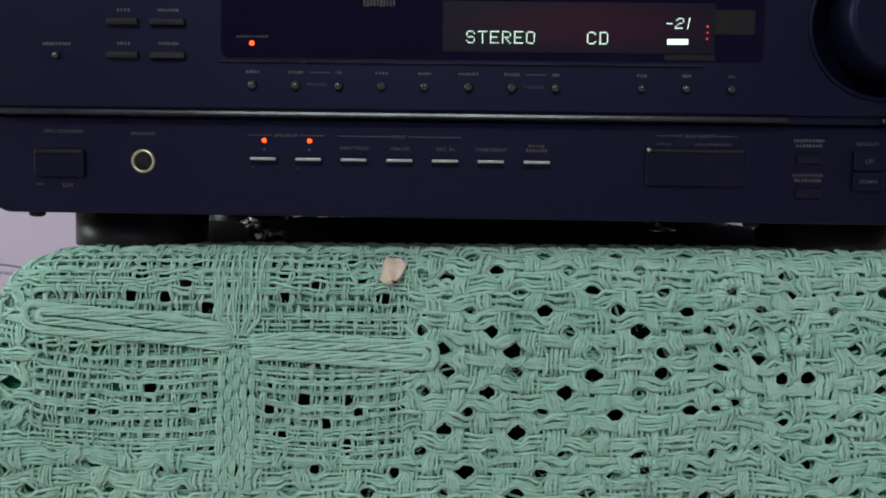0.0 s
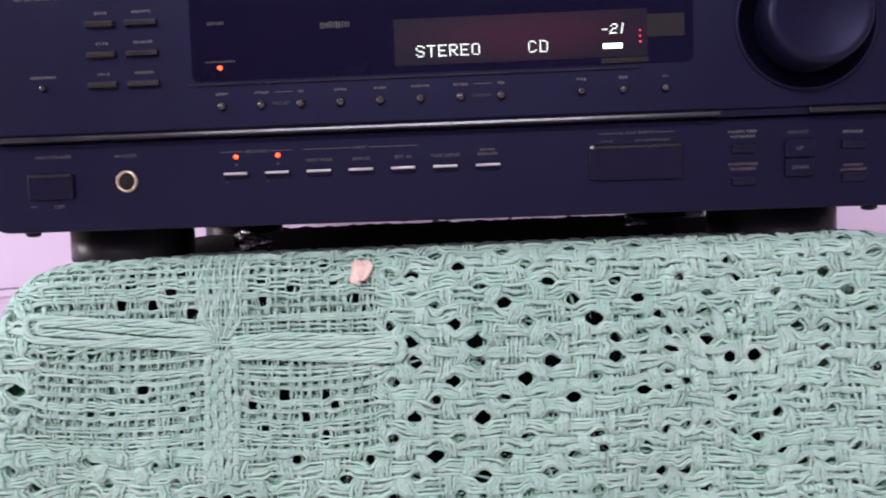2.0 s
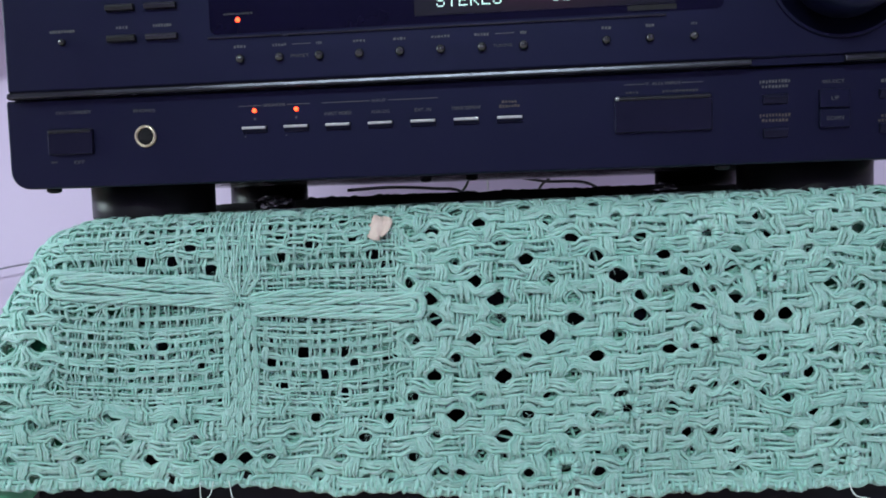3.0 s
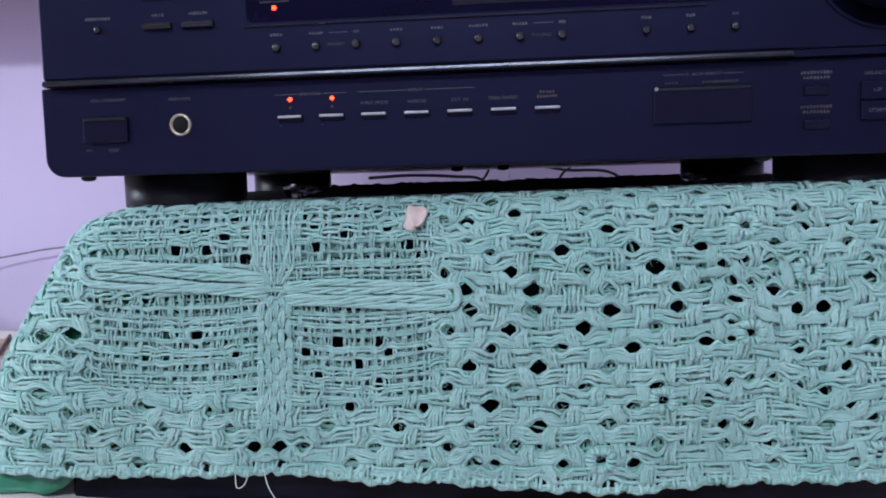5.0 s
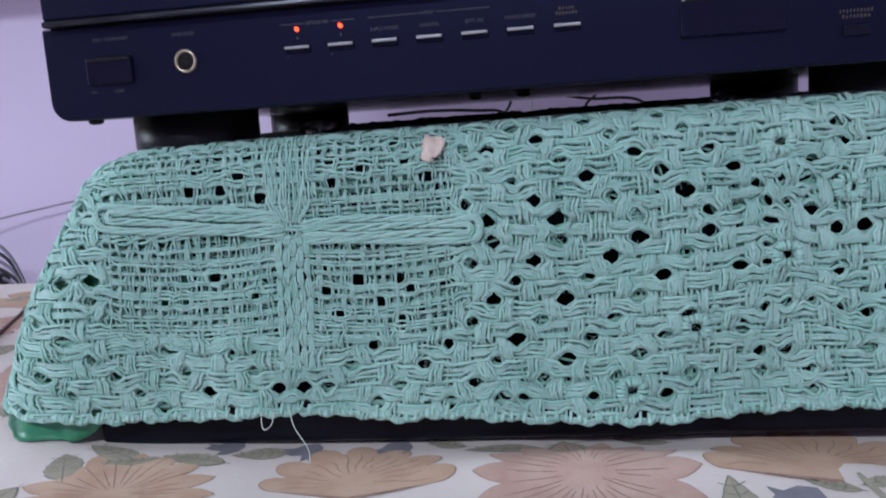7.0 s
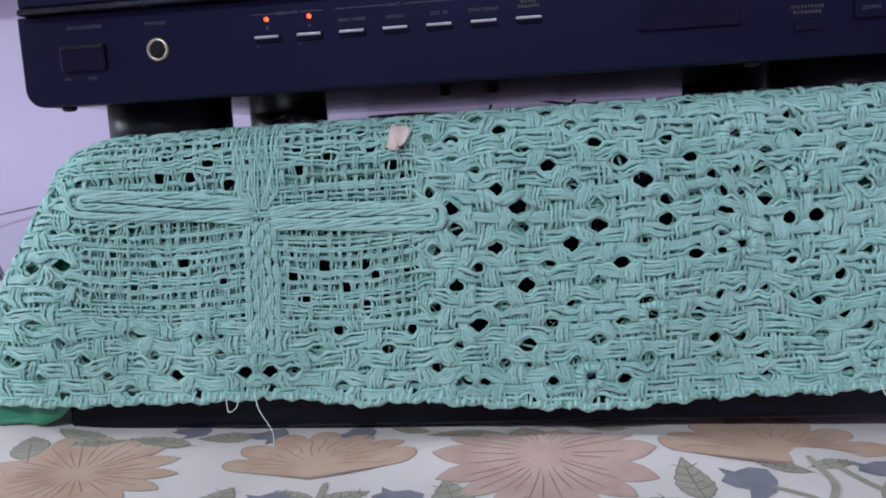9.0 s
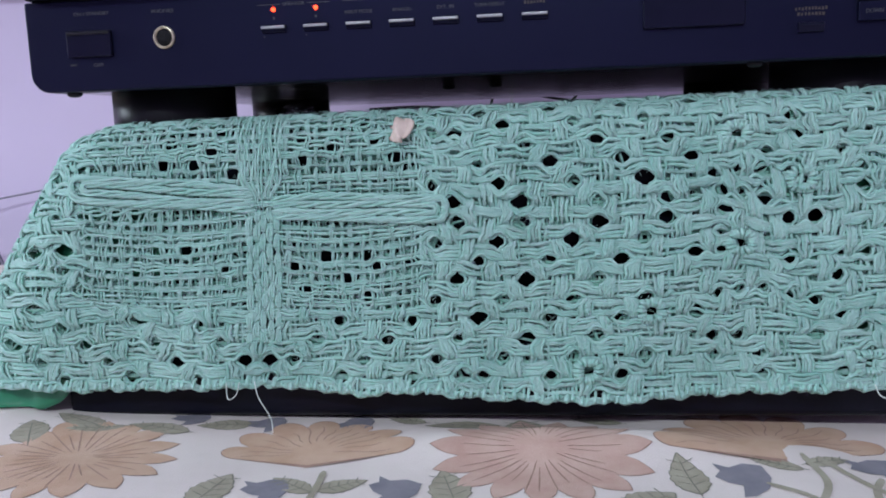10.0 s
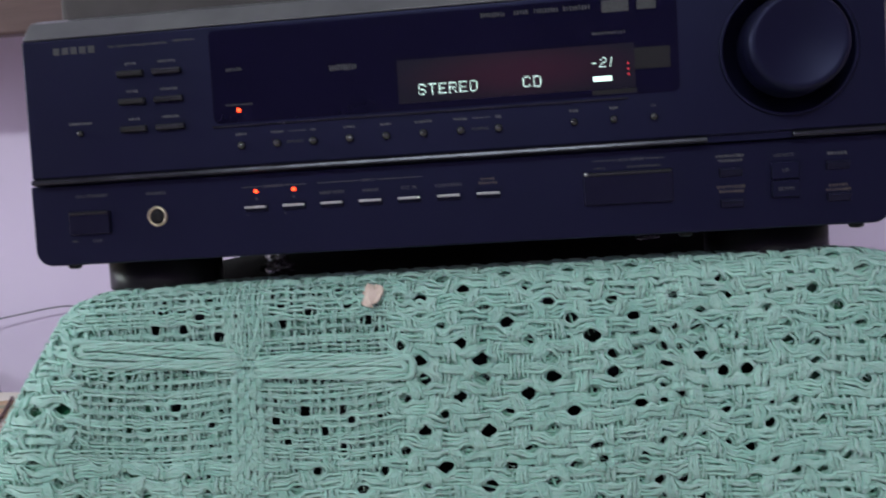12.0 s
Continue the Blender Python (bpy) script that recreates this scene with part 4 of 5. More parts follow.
def weave_layer(seed, lift, grid, thick, step, sides, s_range, short, material, parent, tag):
    rng = np.random.default_rng(seed)
    across, down, shifts, extra, nodes = grid

    def parted(s, w, along_s):
        """Whole groups of the fine squares stand off from an opening."""
        if not len(nodes):
            return 0 * s
        ds, dw = s[:, None] - nodes[None, :, 0], w[:, None] - nodes[None, :, 1 if along_s else 2]
        if along_s:
            return (np.sign(dw) * 0.0018 * np.exp(-(dw / 0.0032) ** 2 - (ds / 0.0032) ** 6)).sum(1)
        return (np.sign(ds) * 0.0021 * np.exp(-(ds / 0.0030) ** 2 - (dw / 0.0030) ** 6)).sum(1)

    def slack(s, w):
        """The weave's drift, smooth between the openings that show it."""
        if not len(shifts):
            return 0 * s, 0 * s
        g = np.exp(-((s[:, None] - shifts[None, :, 0]) ** 2 + (w[:, None] - shifts[None, :, 1]) ** 2) / (2 * 0.0075 ** 2))
        t = g.sum(1) + 0.35
        return (g * shifts[None, :, 2]).sum(1) / t, (g * shifts[None, :, 3]).sum(1) / t

    def pushed(s, w, along_s):
        ds, dw = s[:, None] - extra[None, :, 0], w[:, None] - extra[None, :, 1]
        r = extra[None, :, 2]
        if along_s:
            return (np.sign(dw) * r * 0.75 * np.exp(-(dw / (1.3 * r)) ** 2 - (ds / (1.25 * r)) ** 6)).sum(1)
        return (np.sign(ds) * r * 0.95 * np.exp(-(ds / (1.4 * r)) ** 2 - (dw / (1.0 * r)) ** 6)).sum(1)

    def lean(v):
        return np.tanh(2.4 * v) / math.tanh(2.4)

    def wander(n, size):
        walk_ = np.cumsum(rng.normal(0, size, n))
        return walk_ - np.linspace(walk_[0], walk_[-1], n)

    rows_j = row_at(np.arange(J0, J1))
    cols_i = col_at(np.arange(I0, I1))
    vert, hori = [], []
    for i in range(max(I0, math.floor(float(col_of(s_range[0])))), min(I1 - 1, math.ceil(float(col_of(s_range[1]))))):
        c0, c1 = float(col_at(i)), float(col_at(i + 1))
        for k in range(WARP_N):
            n = i * WARP_N + k
            frac = (k + 0.5) / WARP_N + rng.normal(0, 0.022)
            s0 = c0 + (c1 - c0) * frac
            if not s_range[0] < s0 < s_range[1]:
                continue
            w = np.arange(0.0, float(hem_at(s0)) - short, step)
            gap = np.exp(-((w[:, None] - rows_j[None]) / 0.0027) ** 4)
            left = c0 + 0.0003 + gap @ across[i - I0]
            right = c1 - 0.0003 - gap @ across[i + 1 - I0]
            s = left + (right - left) * frac + wander(len(w), 0.00009) + 0.00018 * np.sin(w * 420 + 2.3 * n)
            over = lean(np.sin(math.pi * (w - 0.117) / CELL_W)) * (1 if i % 2 == 0 else -1)
            s = s - (0.26 if 1 <= k <= 5 else 0.02) * (s - (left + right) / 2) * (0.5 + 0.5 * over)
            fine = inside_panel(s, w)
            grp = n // 3
            s_fine = float(col_at((grp * 3 + 1.5) / WARP_N)) + (n % 3 - 1) * 0.00080 + wander(len(w), 0.00011) + 0.00018 * np.sin(w * 900 + n)
            s_fine = s_fine + parted(np.full(len(w), float(col_at((grp * 3 + 1.5) / WARP_N))), w, False)
            s = s + fine * (s_fine - s)
            plain = np.sin(math.pi * (w - 0.117) / (CELL_W * 3 / WEFT_N)) * (1 if grp % 2 == 0 else -1)
            core = 1.0 if 1 <= k <= 5 else 0.35
            off = (1 - fine) * (core * 0.00120 * over - (1 - core) * 0.0004 * (1 + 0.4 * over)) + fine * (0.00085 * plain + 0.0001)
            du, dv = slack(s, w)
            s = s + du * (1 - fine)
            s = s + pushed(s, w + dv, False)
            rad = thick * 0.00070 * (1 - 0.30 * fine) * (1 + 0.12 * rng.standard_normal()) * (1 + 0.07 * np.sin(w * 800 + n * 2.1) + 0.08 * rng.standard_normal(len(w)))
            pts = cloth_at(s, w + dv * (1 - fine), lift + off)
            up = cloth_at(s, w, lift + off + 0.001) - cloth_at(s, w, lift + off)
            vert.append((pts, rad, up))
    s = np.arange(s_range[0], s_range[1], step)
    u = col_of(s)
    edge = hem_at(s) - short
    for j in range(J0 + 1, J1 - 1):
        for k in range(WEFT_N):
            n = j * WEFT_N + k
            frac = (k + 0.5) / WEFT_N + rng.normal(0, 0.025)
            w0 = float(row_at(j)) + CELL_W * frac
            if w0 < 0 or w0 > 0.176:
                continue
            gap = np.exp(-((s[:, None] - cols_i[None]) / 0.0037) ** 4)
            top = float(row_at(j)) + 0.0002 + gap @ down[:, j - J0]
            low = float(row_at(j + 1)) - 0.0002 - gap @ down[:, j + 1 - J0]
            w = top + (low - top) * frac + wander(len(s), 0.00008) + 0.00020 * np.sin(s * 380 + 1.9 * n)
            beat = np.sin(math.pi * u) * (1 if j % 2 == 0 else -1)
            over = np.where(beat < 0, lean(-beat), -lean(beat) * np.clip(beat, 0, 1) ** 0.8)
            w = w - 0.13 * (w - (top + low) / 2) * (0.5 + 0.5 * over)
            fine = inside_panel(s, w)
            grp = n // 3
            w_fine = float(row_at((grp * 3 + 1.5) / WEFT_N)) + (n % 3 - 1) * 0.00105 + wander(len(s), 0.00008)
            w_fine = w_fine + sag_at(s, w0)
            w_fine = w_fine + parted(s, np.full(len(s), float(row_at((grp * 3 + 1.5) / WEFT_N))), True)
            w = w + fine * (w_fine - w)
            plain = -np.sin(math.pi * u * WARP_N / 3) * (1 if grp % 2 == 0 else -1)
            off = (1 - fine) * 0.00070 * over + fine * (0.00042 * plain + 0.00020)
            du, dv = slack(s, w)
            w = w + dv * (1 - fine)
            w = w + pushed(s, w, True)
            w = np.minimum(w, edge - 0.0004 * (n % 4))
            rad = thick * 0.00088 * (1 - 0.20 * fine) * (1 + 0.10 * rng.standard_normal()) * (1 + 0.07 * np.sin(s * 640 + n * 1.7) + 0.06 * rng.standard_normal(len(s)))
            pts = cloth_at(s, w, lift + off)
            up = cloth_at(s, w, lift + off + 0.001) - pts
            hori.append((pts, rad, up))
    yarn_mesh(tag + "_warp", vert, sides, material, parent, "upright green cotton yarns")
    yarn_mesh(tag + "_weft", hori, sides, material, parent, "crosswise green cotton yarns")


cloth = thing("woven_cloth", label="sea-green open-weave cotton cloth draped over a black box", category="cloth")
W_END = TOP_BACK + 0.1395
GRID = opening_grid(11)
weave_layer(11, 0.0, GRID, 1.0, 0.0010, 5, (-0.305, 0.330), 0.0, M_YARN, cloth, "outer")


def seen_through(s, w):
    """The opening of the lower layer that lies in line with one of the upper, which slants over the bend."""
    bend = min(max((w - TOP_BACK) / 0.014, 0.35), math.pi / 2 * 0.93)
    return (s, w - 0.0032 * min(1.4, math.tan(math.pi / 2 - bend)))


THROUGH = [(*seen_through(s / 1000, w / 1000), 0.0044 if s < 78 else 0.0036) for s, w in OPEN_BASKET + OPEN_MOTIF]
THROUGH += [(*seen_through(s, w), 0.0040 if w > 0.056 else 0.0054) for s, _, w in GRID[4]] + [(*seen_through(s, w), 0.0035) for s, w in EYELETS]
low_rng = np.random.default_rng(3)
for i in range(I0, I1):
    for j in range(J0, J1):
        s, w = float(col_at(i)), float(row_at(j))
        listed = len(GRID[2]) and np.min(np.hypot(GRID[2][:, 0] - s, GRID[2][:, 1] - w)) < 1e-6
        if GRID[0][i - I0, j - J0] > 0.0024 and not listed and 0.03 < w < 0.165 and low_rng.random() < 0.75:
            THROUGH.append((*seen_through(s + low_rng.uniform(-0.0024, 0.0024), w + low_rng.uniform(-0.002, 0.002)), low_rng.uniform(0.0020, 0.0036)))
UNDER = (low_rng.uniform(0.0, 0.0010, GRID[0].shape), low_rng.uniform(0.0, 0.0008, GRID[0].shape), np.zeros((0, 4)), np.array(THROUGH), np.zeros((0, 3)))
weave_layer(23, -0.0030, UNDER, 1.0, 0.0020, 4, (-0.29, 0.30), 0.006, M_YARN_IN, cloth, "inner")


def laid(s, w, lift, radius):
    """One yarn laid along a line on the cloth."""
    s, w, lift = np.broadcast_arrays(np.asarray(s, float), np.asarray(w, float), np.asarray(lift, float))
    pts = cloth_at(s, w, lift)
    return pts, np.broadcast_to(np.asarray(radius, float), s.shape) * (1 + 0.06 * np.sin(np.arange(len(s)) * 1.3)), cloth_at(s, w, lift + 0.001) - pts


def ply_rope(s, w, lift, radius, rows, turn=0.0062, phase=0.0):
    """A bundle of yarns wound loosely round one another along a line on the cloth."""
    d = np.concatenate([[0], np.cumsum(np.hypot(np.diff(s), np.diff(w)))])
    gs, gw = np.gradient(s), np.gradient(w)
    ln = np.hypot(gs, gw) + 1e-12
    for ply in range(5):
        a = d / turn * 2 * math.pi + ply * 2 * math.pi / 5 + phase + 0.5 * np.sin(d * 130 + 2 * ply)
        reach = radius * (0.75 + 0.12 * np.sin(d * 210 + 1.7 * ply))
        rows.append(laid(s - gw / ln * reach * np.cos(a), w + gs / ln * reach * np.cos(a), lift + radius * 0.42 * np.sin(a), radius * 0.50))


rng = np.random.default_rng(8)
# the crosswise ropes: nested loops from the knot out to each side
ropes = []
t = np.linspace(0, 1, 150)
for side, far_s, w_near, w_far, spread_near, spread_far in ((-1, -0.1945, 0.0762, 0.0680, 0.0040, 0.0054), (1, -0.0215, 0.0800, 0.0832, 0.0036, 0.0050)):
    near_s = BAND_S - 0.0015 + side * 0.004
    for scale in (1.0, 0.40):
        end = far_s - side * 0.0040 * (1 - scale)
        # out along the upper side, round the end, back along the lower
        along = np.where(t < 0.46, t / 0.46, np.where(t > 0.54, (1 - t) / 0.46, 1.0))
        round_end = np.clip((t - 0.46) / 0.08, 0, 1) * math.pi
        spread = (spread_near + (spread_far - spread_near) * np.minimum(1, along * 3) ** 0.7) * scale
        s = near_s + (end - near_s) * along + side * spread * 0.75 * np.sin(round_end)
        w = w_near + (w_far - w_near) * along - spread * np.cos(round_end) + 0.0005 * np.sin(s * 90 + scale * 5)
        lift_ = 0.0019 - 0.0026 * np.exp(-(along / 0.035) ** 2)
        ply_rope(s, w, lift_, 0.00150, ropes, 0.040, scale * 4)
yarn_mesh("rope_stitch", ropes, 6, M_YARN, cloth, "thick twisted crosswise cords")

# the upright braid below the knot and the gathered yarns above it
braid = []
for col in range(5):
    for k in range(3):
        w = np.arange(0.0815, 0.1440, 0.0007)
        beat = np.abs(np.sin(math.pi * (w / 0.0092 + 0.5 * (col % 2)) + rng.normal(0, 0.12)))
        s = BAND_S - 0.0015 + (col - 2) * 0.0034 + (k - 1) * 0.0011 * (0.35 + 0.65 * beat) + 0.0003 * np.sin(w * 160 + 3 * rng.random()) + 0.0003 * np.sin(w * 210 + col)
        s = s - (s - BAND_S + 0.0015) * 0.45 * np.exp(-((w - 0.080) / 0.004) ** 2)
        lift_ = -0.0004 + 0.0020 * beat ** 0.6 - 0.002 * np.exp(-((w - 0.0815) / 0.0015) ** 2)
        braid.append(laid(s, w, lift_, 0.00060))
for k in range(17):
    f = (k - 8) / 8 + rng.normal(0, 0.02)
    w = np.arange(0.030, 0.0775, 0.0008)
    s = BAND_S - 0.0018 + 0.0007 * np.sin(w * 95 + 5 * rng.random()) + f * 0.0105 * (1 - 0.66 / (1 + np.exp(-(w - 0.0715) * 520))) + 0.0004 * np.sin(w * 160 + k)
    lift_ = 0.0008 + 0.0005 * np.sin(w * 380 + 1.7 * k + rng.normal(0, 0.5)) - 0.0028 * np.exp(-((w - 0.0775) / 0.0016) ** 2)
    braid.append(laid(s, w, lift_, 0.00056))
yarn_mesh("braid_stitch", braid, 5, M_YARN, cloth, "braided upright yarns drawn together at a knot")

# satin-stitched eyelets of the embroidered motif
stitches = []
t = np.linspace(0, 1, 12)
for es, ew in EYELETS:
    for quarter in range(4):
        for k in range(5):
            out = (k - 2) * 0.0016
            r0, r1 = 0.0024 + 0.0003 * rng.random(), 0.0066 - 0.0005 * abs(k - 2) + 0.0006 * rng.random()
            a = quarter * math.pi / 2 + rng.normal(0, 0.09)
            r = r0 + (r1 - r0) * t
            fan = out * (0.8 + 0.5 * t)
            stitches.append(laid(es + r * math.cos(a) - fan * math.sin(a), ew + 0.85 * (r * math.sin(a) + fan * math.cos(a)), -0.001 + 0.0033 * np.sin(math.pi * (0.06 + 0.88 * t)) ** 0.6, 0.00088))
# yarns drawn round the upper side of each opening and on to the next along the slant
across, down, shifts, extra, nodes = GRID
for i in range(I0 + 1, I1 - 1):
    for j in range(J0 + 1, J1 - 1):
        a, b = across[i - I0, j - J0], down[i - I0, j - J0]
        s0, w0 = float(col_at(i)), float(row_at(j))
        if a < 0.0014 or not (-0.27 < s0 < 0.27 and 0.030 < w0 < 0.166) or float(inside_panel(s0, w0)) > 0.3:
            continue
        for q in shifts:
            if abs(q[0] - s0) < 1e-6 and abs(q[1] - w0) < 1e-6:
                s0, w0 = s0 + q[2] * 0.7, w0 + q[3] * 0.7
        slant = -1 if (s0 > BAND_S) == (w0 > 0.094) else 1
        side = rng.choice((-1, 1), p=(0.3, 0.7))
        for k in range(2):
            x = np.linspace(-1.25, 1.25, 16)
            s = s0 + x * (a + 0.0004 + 0.0004 * k)
            w = w0 - side * (b + 0.0009 + 0.0010 * k) * np.cos(np.clip(x, -1.2, 1.2) * 1.25) + slant * x * 0.0009
            stitches.append(laid(s, w, 0.0012 - 0.0028 * np.abs(x / 1.25) ** 3 + rng.normal(0, 0.0002), 0.00060))
# the hem's overcast stitches
s0 = -0.285
while s0 < 0.30:
    s0 += rng.uniform(0.0016, 0.0052)
    fat = rng.uniform(0.0007, 0.0012)
    reach = rng.uniform(0.003, 0.006)
    edge = float(hem_at(s0))
    w = edge - reach + (reach + 0.0006) * np.sin(t * math.pi * 0.5)
    stitches.append(laid(s0 + 0.0012 * t * rng.normal(0, 1), w, 0.0012 + 0.0006 * np.sin(math.pi * t) - 0.0036 * t ** 5 - 0.0024 * (1 - t) ** 4, fat))
yarn_mesh("stitching", stitches, 5, M_YARN, cloth, "eyelet and hem stitches in green cotton")

# cotton fuzz standing off the yarns
rng = np.random.default_rng(5)
hairs = []
for k in range(8000):
    s0, w0 = rng.uniform(-0.27, 0.26), rng.uniform(0.022, W_END - 0.013)
    if min(math.hypot(s0 - q[0] / 1000, w0 - q[1] / 1000) for q in OPEN_BASKET + OPEN_FINE + OPEN_MOTIF) < 0.005:
        continue
    a, n, ln = rng.uniform(0, 2 * math.pi), 5, rng.uniform(0.0015, 0.0042)
    t = np.linspace(0, 1, n)
    bend = rng.normal(0, 0.7)
    s = s0 + ln * t * np.cos(a + bend * t)
    w = w0 + ln * t * np.sin(a + bend * t)
    pts = cloth_at(s, w, 0.0006 + rng.uniform(0.0006, 0.0018) * np.sin(math.pi * 0.8 * t))
    hairs.append((pts, np.full(n, 0.00009), np.tile([0.3, -1.0, 0.2], (n, 1))))
yarn_mesh("fuzz", hairs, 3, M_YARN, cloth, "fine cotton fuzz")

# loose thread ends, and a dried petal caught in the weave
petal = bmesh.new()
rows = []
for j in range(13):
    v = j / 12
    wide = 0.0078 * (math.sin(math.pi * (0.12 + 0.86 * v)) ** 0.6) * (1 - 0.15 * v)
    row = []
    for i in range(13):
        u = 2 * i / 12 - 1
        z = 0.0066 * (1 - 2 * v) - 0.0016 * abs(u) ** 1.5 * (1 if v < 0.4 else 0.2)
        row.append(petal.verts.new((u * wide, -0.0012 + 0.0016 * u * u - 0.0009 * math.cos(5 * u + 2 * v) + 0.0006 * noise.noise(Vector((u * 3, v * 4, 2))), z)))
    rows.append(row)
for a, b in zip(rows, rows[1:]):
    for i in range(12):
        petal.faces.new((a[i], a[i + 1], b[i + 1], b[i]))
bmesh.ops.recalc_face_normals(petal, faces=petal.faces)
ob = link("dried_petal", petal, M_PETAL)
ob.matrix_basis = pose(-0.0388, 0.0035, 0.1400, -42, -24, 0)
solid = ob.modifiers.new("thickness", "SOLIDIFY")
solid.thickness = 0.0003
tagged(ob, "dried pale pink petal lying on the green cloth", "petal")
thr = link("loose_thread", tube([(-0.1075, -0.0190, 0.0260), (-0.1045, -0.023, 0.0195), (-0.0985, -0.025, 0.0105), (-0.0975, -0.026, 0.004)], 0.00024, 6), M_THREAD)
tagged(thr, "pale loose thread hanging from the cloth hem", "thread", "loose threads")
thr = link("loose_thread", tube([(-0.1215, -0.0185, 0.0250), (-0.119, -0.0235, 0.0190), (-0.1155, -0.0225, 0.0205), (-0.1150, -0.0185, 0.0255)], 0.00024, 6), M_THREAD)
tagged(thr, "pale looped thread under the cloth hem", "thread", "loose threads")
thr = link("loose_thread", tube([(0.1640, -0.022, 0.0290), (0.1660, -0.024, 0.0245), (0.1720, -0.024, 0.0230)], 0.00030, 6), M_THREAD)
tagged(thr, "pale loose thread hanging from the cloth hem", "thread", "loose threads")

stray = smooth_line([(-0.0335, 0.096, 0), (-0.026, 0.103, 0), (-0.024, 0.112, 0), (-0.029, 0.1175, 0), (-0.037, 0.1165, 0), (-0.041, 0.110, 0)], 8)
yarn_mesh("stray_thread", [laid([p.x for p in stray], [p.y for p in stray], 0.0020 + 0.0006 * np.sin(np.arange(len(stray)) * 0.2), 0.00024)], 5, M_YARN, cloth, "thin stray loop of thread")

# satin lining behind the cloth's ends, hanging out at one corner


def lining_piece(s0, s1, w_top, tail, label):
    bm = bmesh.new()
    NU, NV = 44, 40
    grid = []
    for j in range(NV + 1):
        row = []
        for i in range(NU + 1):
            u, v = i / NU, j / NV
            end = W_END - 0.006 + tail * (max(0.0, 1 - u / 0.68) ** 0.5 if tail > 0 else 1)
            p = cloth_at(s0 + (s1 - s0) * u, w_top + (end - w_top) * v, -0.0070 - 0.001 * math.sin(u * 30))
            fold = (0.0022 * math.sin(u * 21 + v * 3) + 0.0012 * math.sin(u * 47 + 5 * v)) * v
            row.append(bm.verts.new((p[0] + fold * 0.4, p[1] + fold, max(p[2], sheet_z(float(p[0]), float(p[1])) + 0.001))))
        grid.append(row)
    for j in range(NV):
        for i in range(NU):
            bm.faces.new((grid[j][i], grid[j][i + 1], grid[j + 1][i + 1], grid[j + 1][i]))
    lining = part("satin_lining", bm, M_SATIN, cloth, label)
    lm = lining.modifiers.new("thickness", "SOLIDIFY")
    lm.thickness = 0.0006


lining_piece(-0.300, -0.160, TOP_BACK + 0.004, 0.030, "shiny dark green lining at the corner")
lining_piece(0.160, 0.325, TOP_BACK + 0.004, -0.004, "shiny dark green lining")

# dark fluffy cover on the box top, seen below the receiver
bm = bmesh.new()
bmesh.ops.create_grid(bm, x_segments=120, y_segments=60, size=0.5)
for v in bm.verts:
    x, y = v.co.x * 0.40, 0.195 + v.co.y * 0.33
    n = noise.noise(Vector((x * 90, y * 60, 0))) * 0.0007 + noise.noise(Vector((x * 260, y * 200, 3))) * 0.0006
    v.co = Vector((x, y, 0.1463 + 0.0076 * min(1, max(0, (y - 0.06) / 0.25)) ** 0.7 + 0.0158 * x + n * (1 + 2 * (y > 0.3))))
fl = link("black_cover", bm, M_FLEECE)
tagged(fl, "black fluffy cover on the box below the receiver", "cover")
fs = fl.modifiers.new("thickness", "SOLIDIFY")
fs.thickness = 0.0015

# ---- wires, foil and shelf behind ----


def wire(points, r, material, label, steps=10):
    ob = link("cable", tube(points, r, 8, steps), material)
    return tagged(ob, label, "cable", "loose cables")


wire([(-0.135, 0.40, 0.158), (-0.10, 0.44, 0.160), (-0.06, 0.46, 0.158), (-0.03, 0.47, 0.153), (0.0, 0.48, 0.12), (0.01, 0.50, 0.03), (0.02, 0.52, 0.0)], 0.0016, M_CABLE, "thin black cable behind the receiver")
wire([(0.00, 0.388, 0.185), (0.01, 0.44, 0.172), (0.05, 0.46, 0.163), (0.10, 0.47, 0.158), (0.13, 0.48, 0.12), (0.14, 0.50, 0.02)], 0.0015, M_CABLE, "thin black cable behind the receiver")
wire([(0.062, 0.47, 0.20), (0.060, 0.48, 0.17), (0.045, 0.48, 0.15), (0.03, 0.49, 0.08), (0.03, 0.50, 0.0)], 0.0014, M_CABLE, "thin black cable behind the receiver")
wire([(-0.02, 0.46, 0.20), (-0.025, 0.47, 0.165), (-0.04, 0.48, 0.13), (-0.05, 0.5, 0.0)], 0.0014, M_CABLE, "thin black cable behind the receiver")
wire([(-0.005, 0.47, 0.21), (-0.005, 0.47, 0.15), (-0.004, 0.48, 0.0)], 0.0011, M_CABLE_WHITE, "thin white cable behind the receiver")
wire([(-0.80, 0.56, 0.035), (-0.70, 0.57, 0.055), (-0.62, 0.58, 0.070), (-0.54, 0.58, 0.080), (-0.47, 0.57, 0.065), (-0.43, 0.55, 0.03), (-0.40, 0.52, -0.02)], 0.0012, M_CABLE_GREY, "grey cable hanging along the lilac wall")
for k in range(5):
    a = 0.010 * k
    wire([(-0.80, 0.50, 0.030 - a * 0.3), (-0.70, 0.50 + a * 0.3, 0.058 - a), (-0.63, 0.51, 0.040 - a), (-0.602, 0.51, 0.0 - a * 0.5), (-0.59, 0.50, -0.04)], 0.0020, M_CABLE if k % 2 else M_CABLE_GREY, "dark cable in a loose bundle behind the bed")
plug = thing("power_strip", -0.70, 0.50, -0.034, 0, 0, 4, "dark purple power strip among cables behind the bed", "power strip")
part("body", box(-0.075, 0.075, -0.022, 0.022, 0.0, 0.038), M_STEEL, plug, "", False, 0.004)
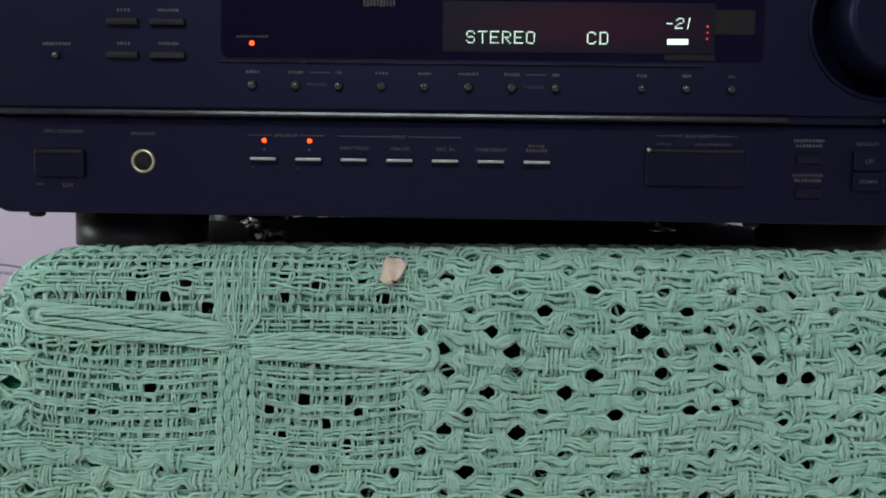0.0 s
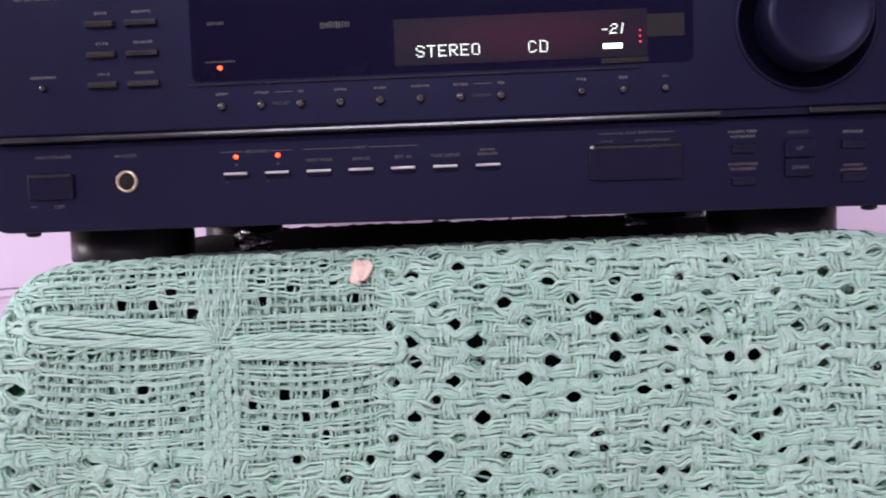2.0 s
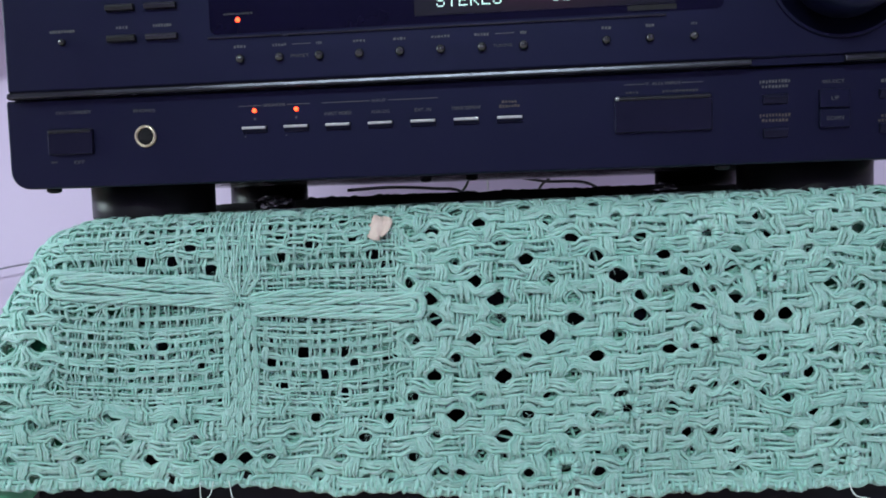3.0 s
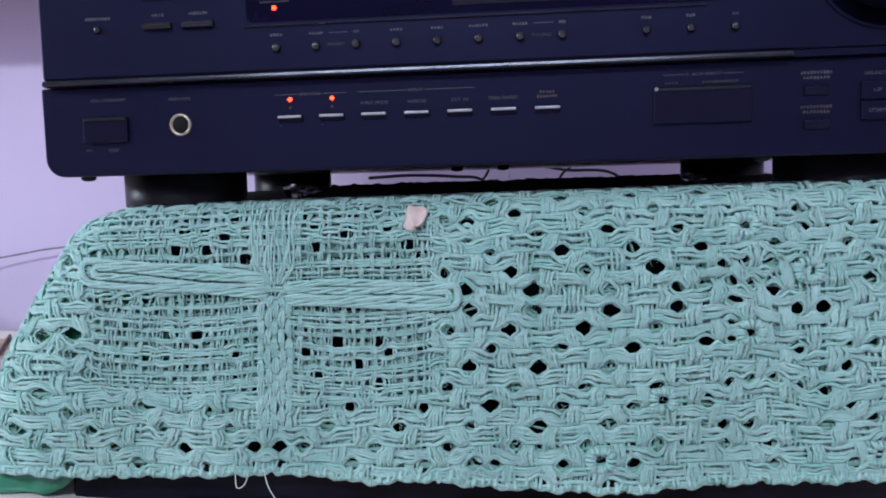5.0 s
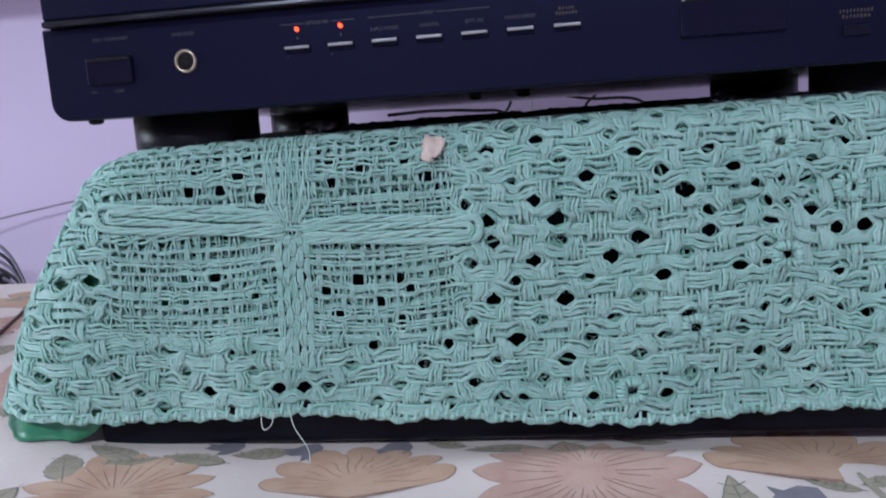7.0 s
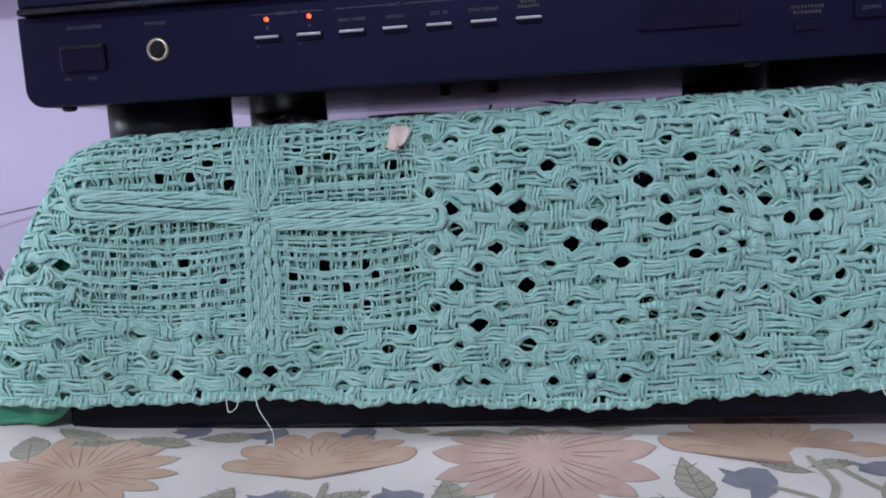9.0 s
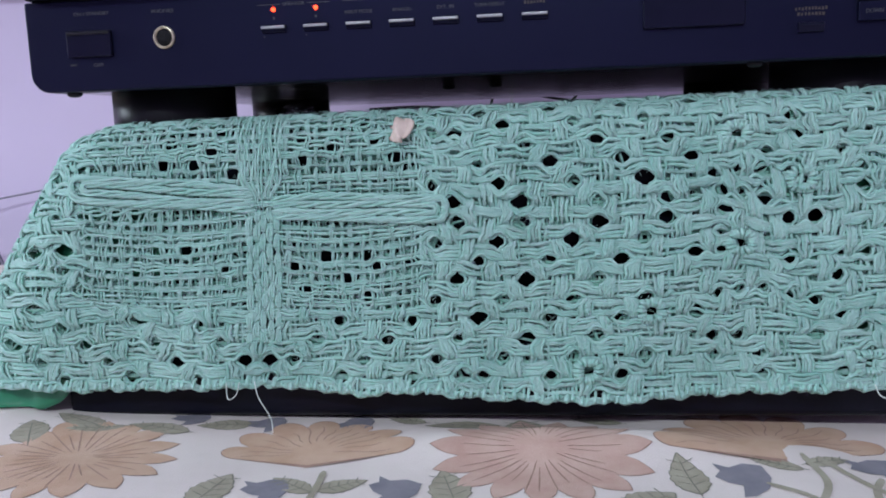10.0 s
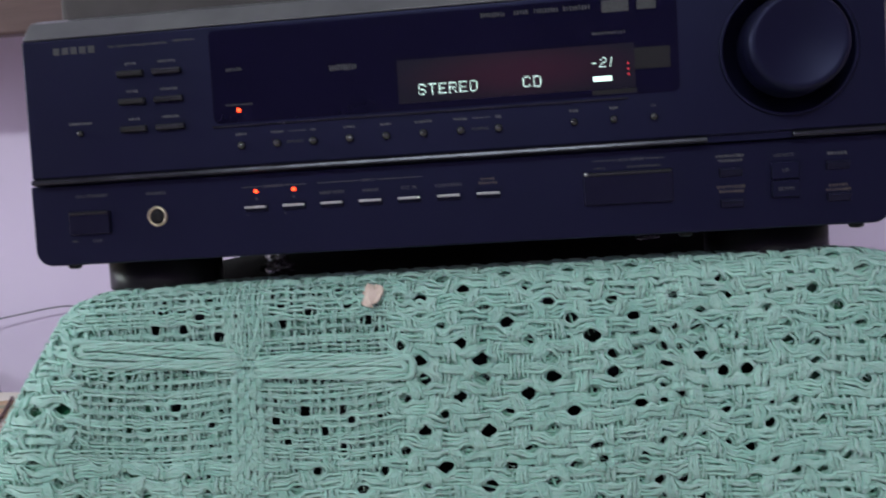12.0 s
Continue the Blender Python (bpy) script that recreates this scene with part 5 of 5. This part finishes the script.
for k in range(3):
    part("socket", lathe([(0.016, 0.0), (0.016, 0.001), (0.013, 0.0012), (0.0, 0.0004)], 24, "z", (-0.045 + 0.045 * k, 0, 0.0378)), M_RUBBER, plug)
pts = [(x, y, sheet_z(x, y) + 0.0018) for x, y in ((-0.335, 0.0), (-0.350, 0.05), (-0.372, 0.11), (-0.396, 0.175), (-0.424, 0.255), (-0.46, 0.33))]
wire(pts, 0.0015, M_CABLE_BROWN, "thin brown cable lying on the bed sheet", 6)
for fx, fy, fz, s in ((-0.112, 0.085, 0.150, 1), (0.125, 0.20, 0.1525, 2), (-0.150, 0.20, 0.1495, 3)):
    bm = bmesh.new()
    bmesh.ops.create_icosphere(bm, subdivisions=3, radius=0.008)
    for v in bm.verts:
        n = v.co.normalized()
        v.co = Vector((v.co.x * 1.3, v.co.y, v.co.z * 0.55)) * (1 + 0.5 * noise.noise(n * 2.3 + Vector((s, 0, 0)))) + Vector((0, 0, 0.0032))
    ob = link("foil_scrap", bm, M_FOIL, smooth=False)
    ob.matrix_basis = pose(fx, fy, fz - 0.002, 0, 0, 40 * s)
    tagged(ob, "crumpled silver foil scrap under the receiver", "foil", "foil scraps")

shelf = thing("wall_shelf", label="dark brown wooden shelf on the lilac wall", category="shelf")
part("board", box(-1.6, 1.6, 0.45, 0.599, 0.425, 0.450), M_WOOD, shelf, "", False, 0.003)
part("front_rail", box(-1.6, 1.6, 0.432, 0.4495, 0.388, 0.462), M_WOOD, shelf, "dark wooden front rail", False, 0.004)
part("upper_board", box(-1.6, 1.6, 0.45, 0.599, 0.475, 0.505), M_WOOD, shelf, "", False, 0.003)
ct = thing("cable_trunking", label="white plastic cable trunking along the wall", category="trunking")
part("body", box(0.40, 1.7, 0.582, 0.5995, 0.372, 0.390), M_CABLE_WHITE, ct, "", False, 0.003)

# ---- tube light on the far wall ----
tl = thing("tube_light", -0.25, -2.02, 1.66, 0, 0, 0, "white tube light fixture high in the room", "lamp")
part("batten", box(-0.62, 0.62, -0.03, 0.0, -0.02, 0.02), M_CABLE_WHITE, tl, "", False, 0.004)
part("bracket", box(-0.02, 0.02, -0.578, -0.03, -0.015, 0.015), M_CABLE_WHITE, tl, "", False)
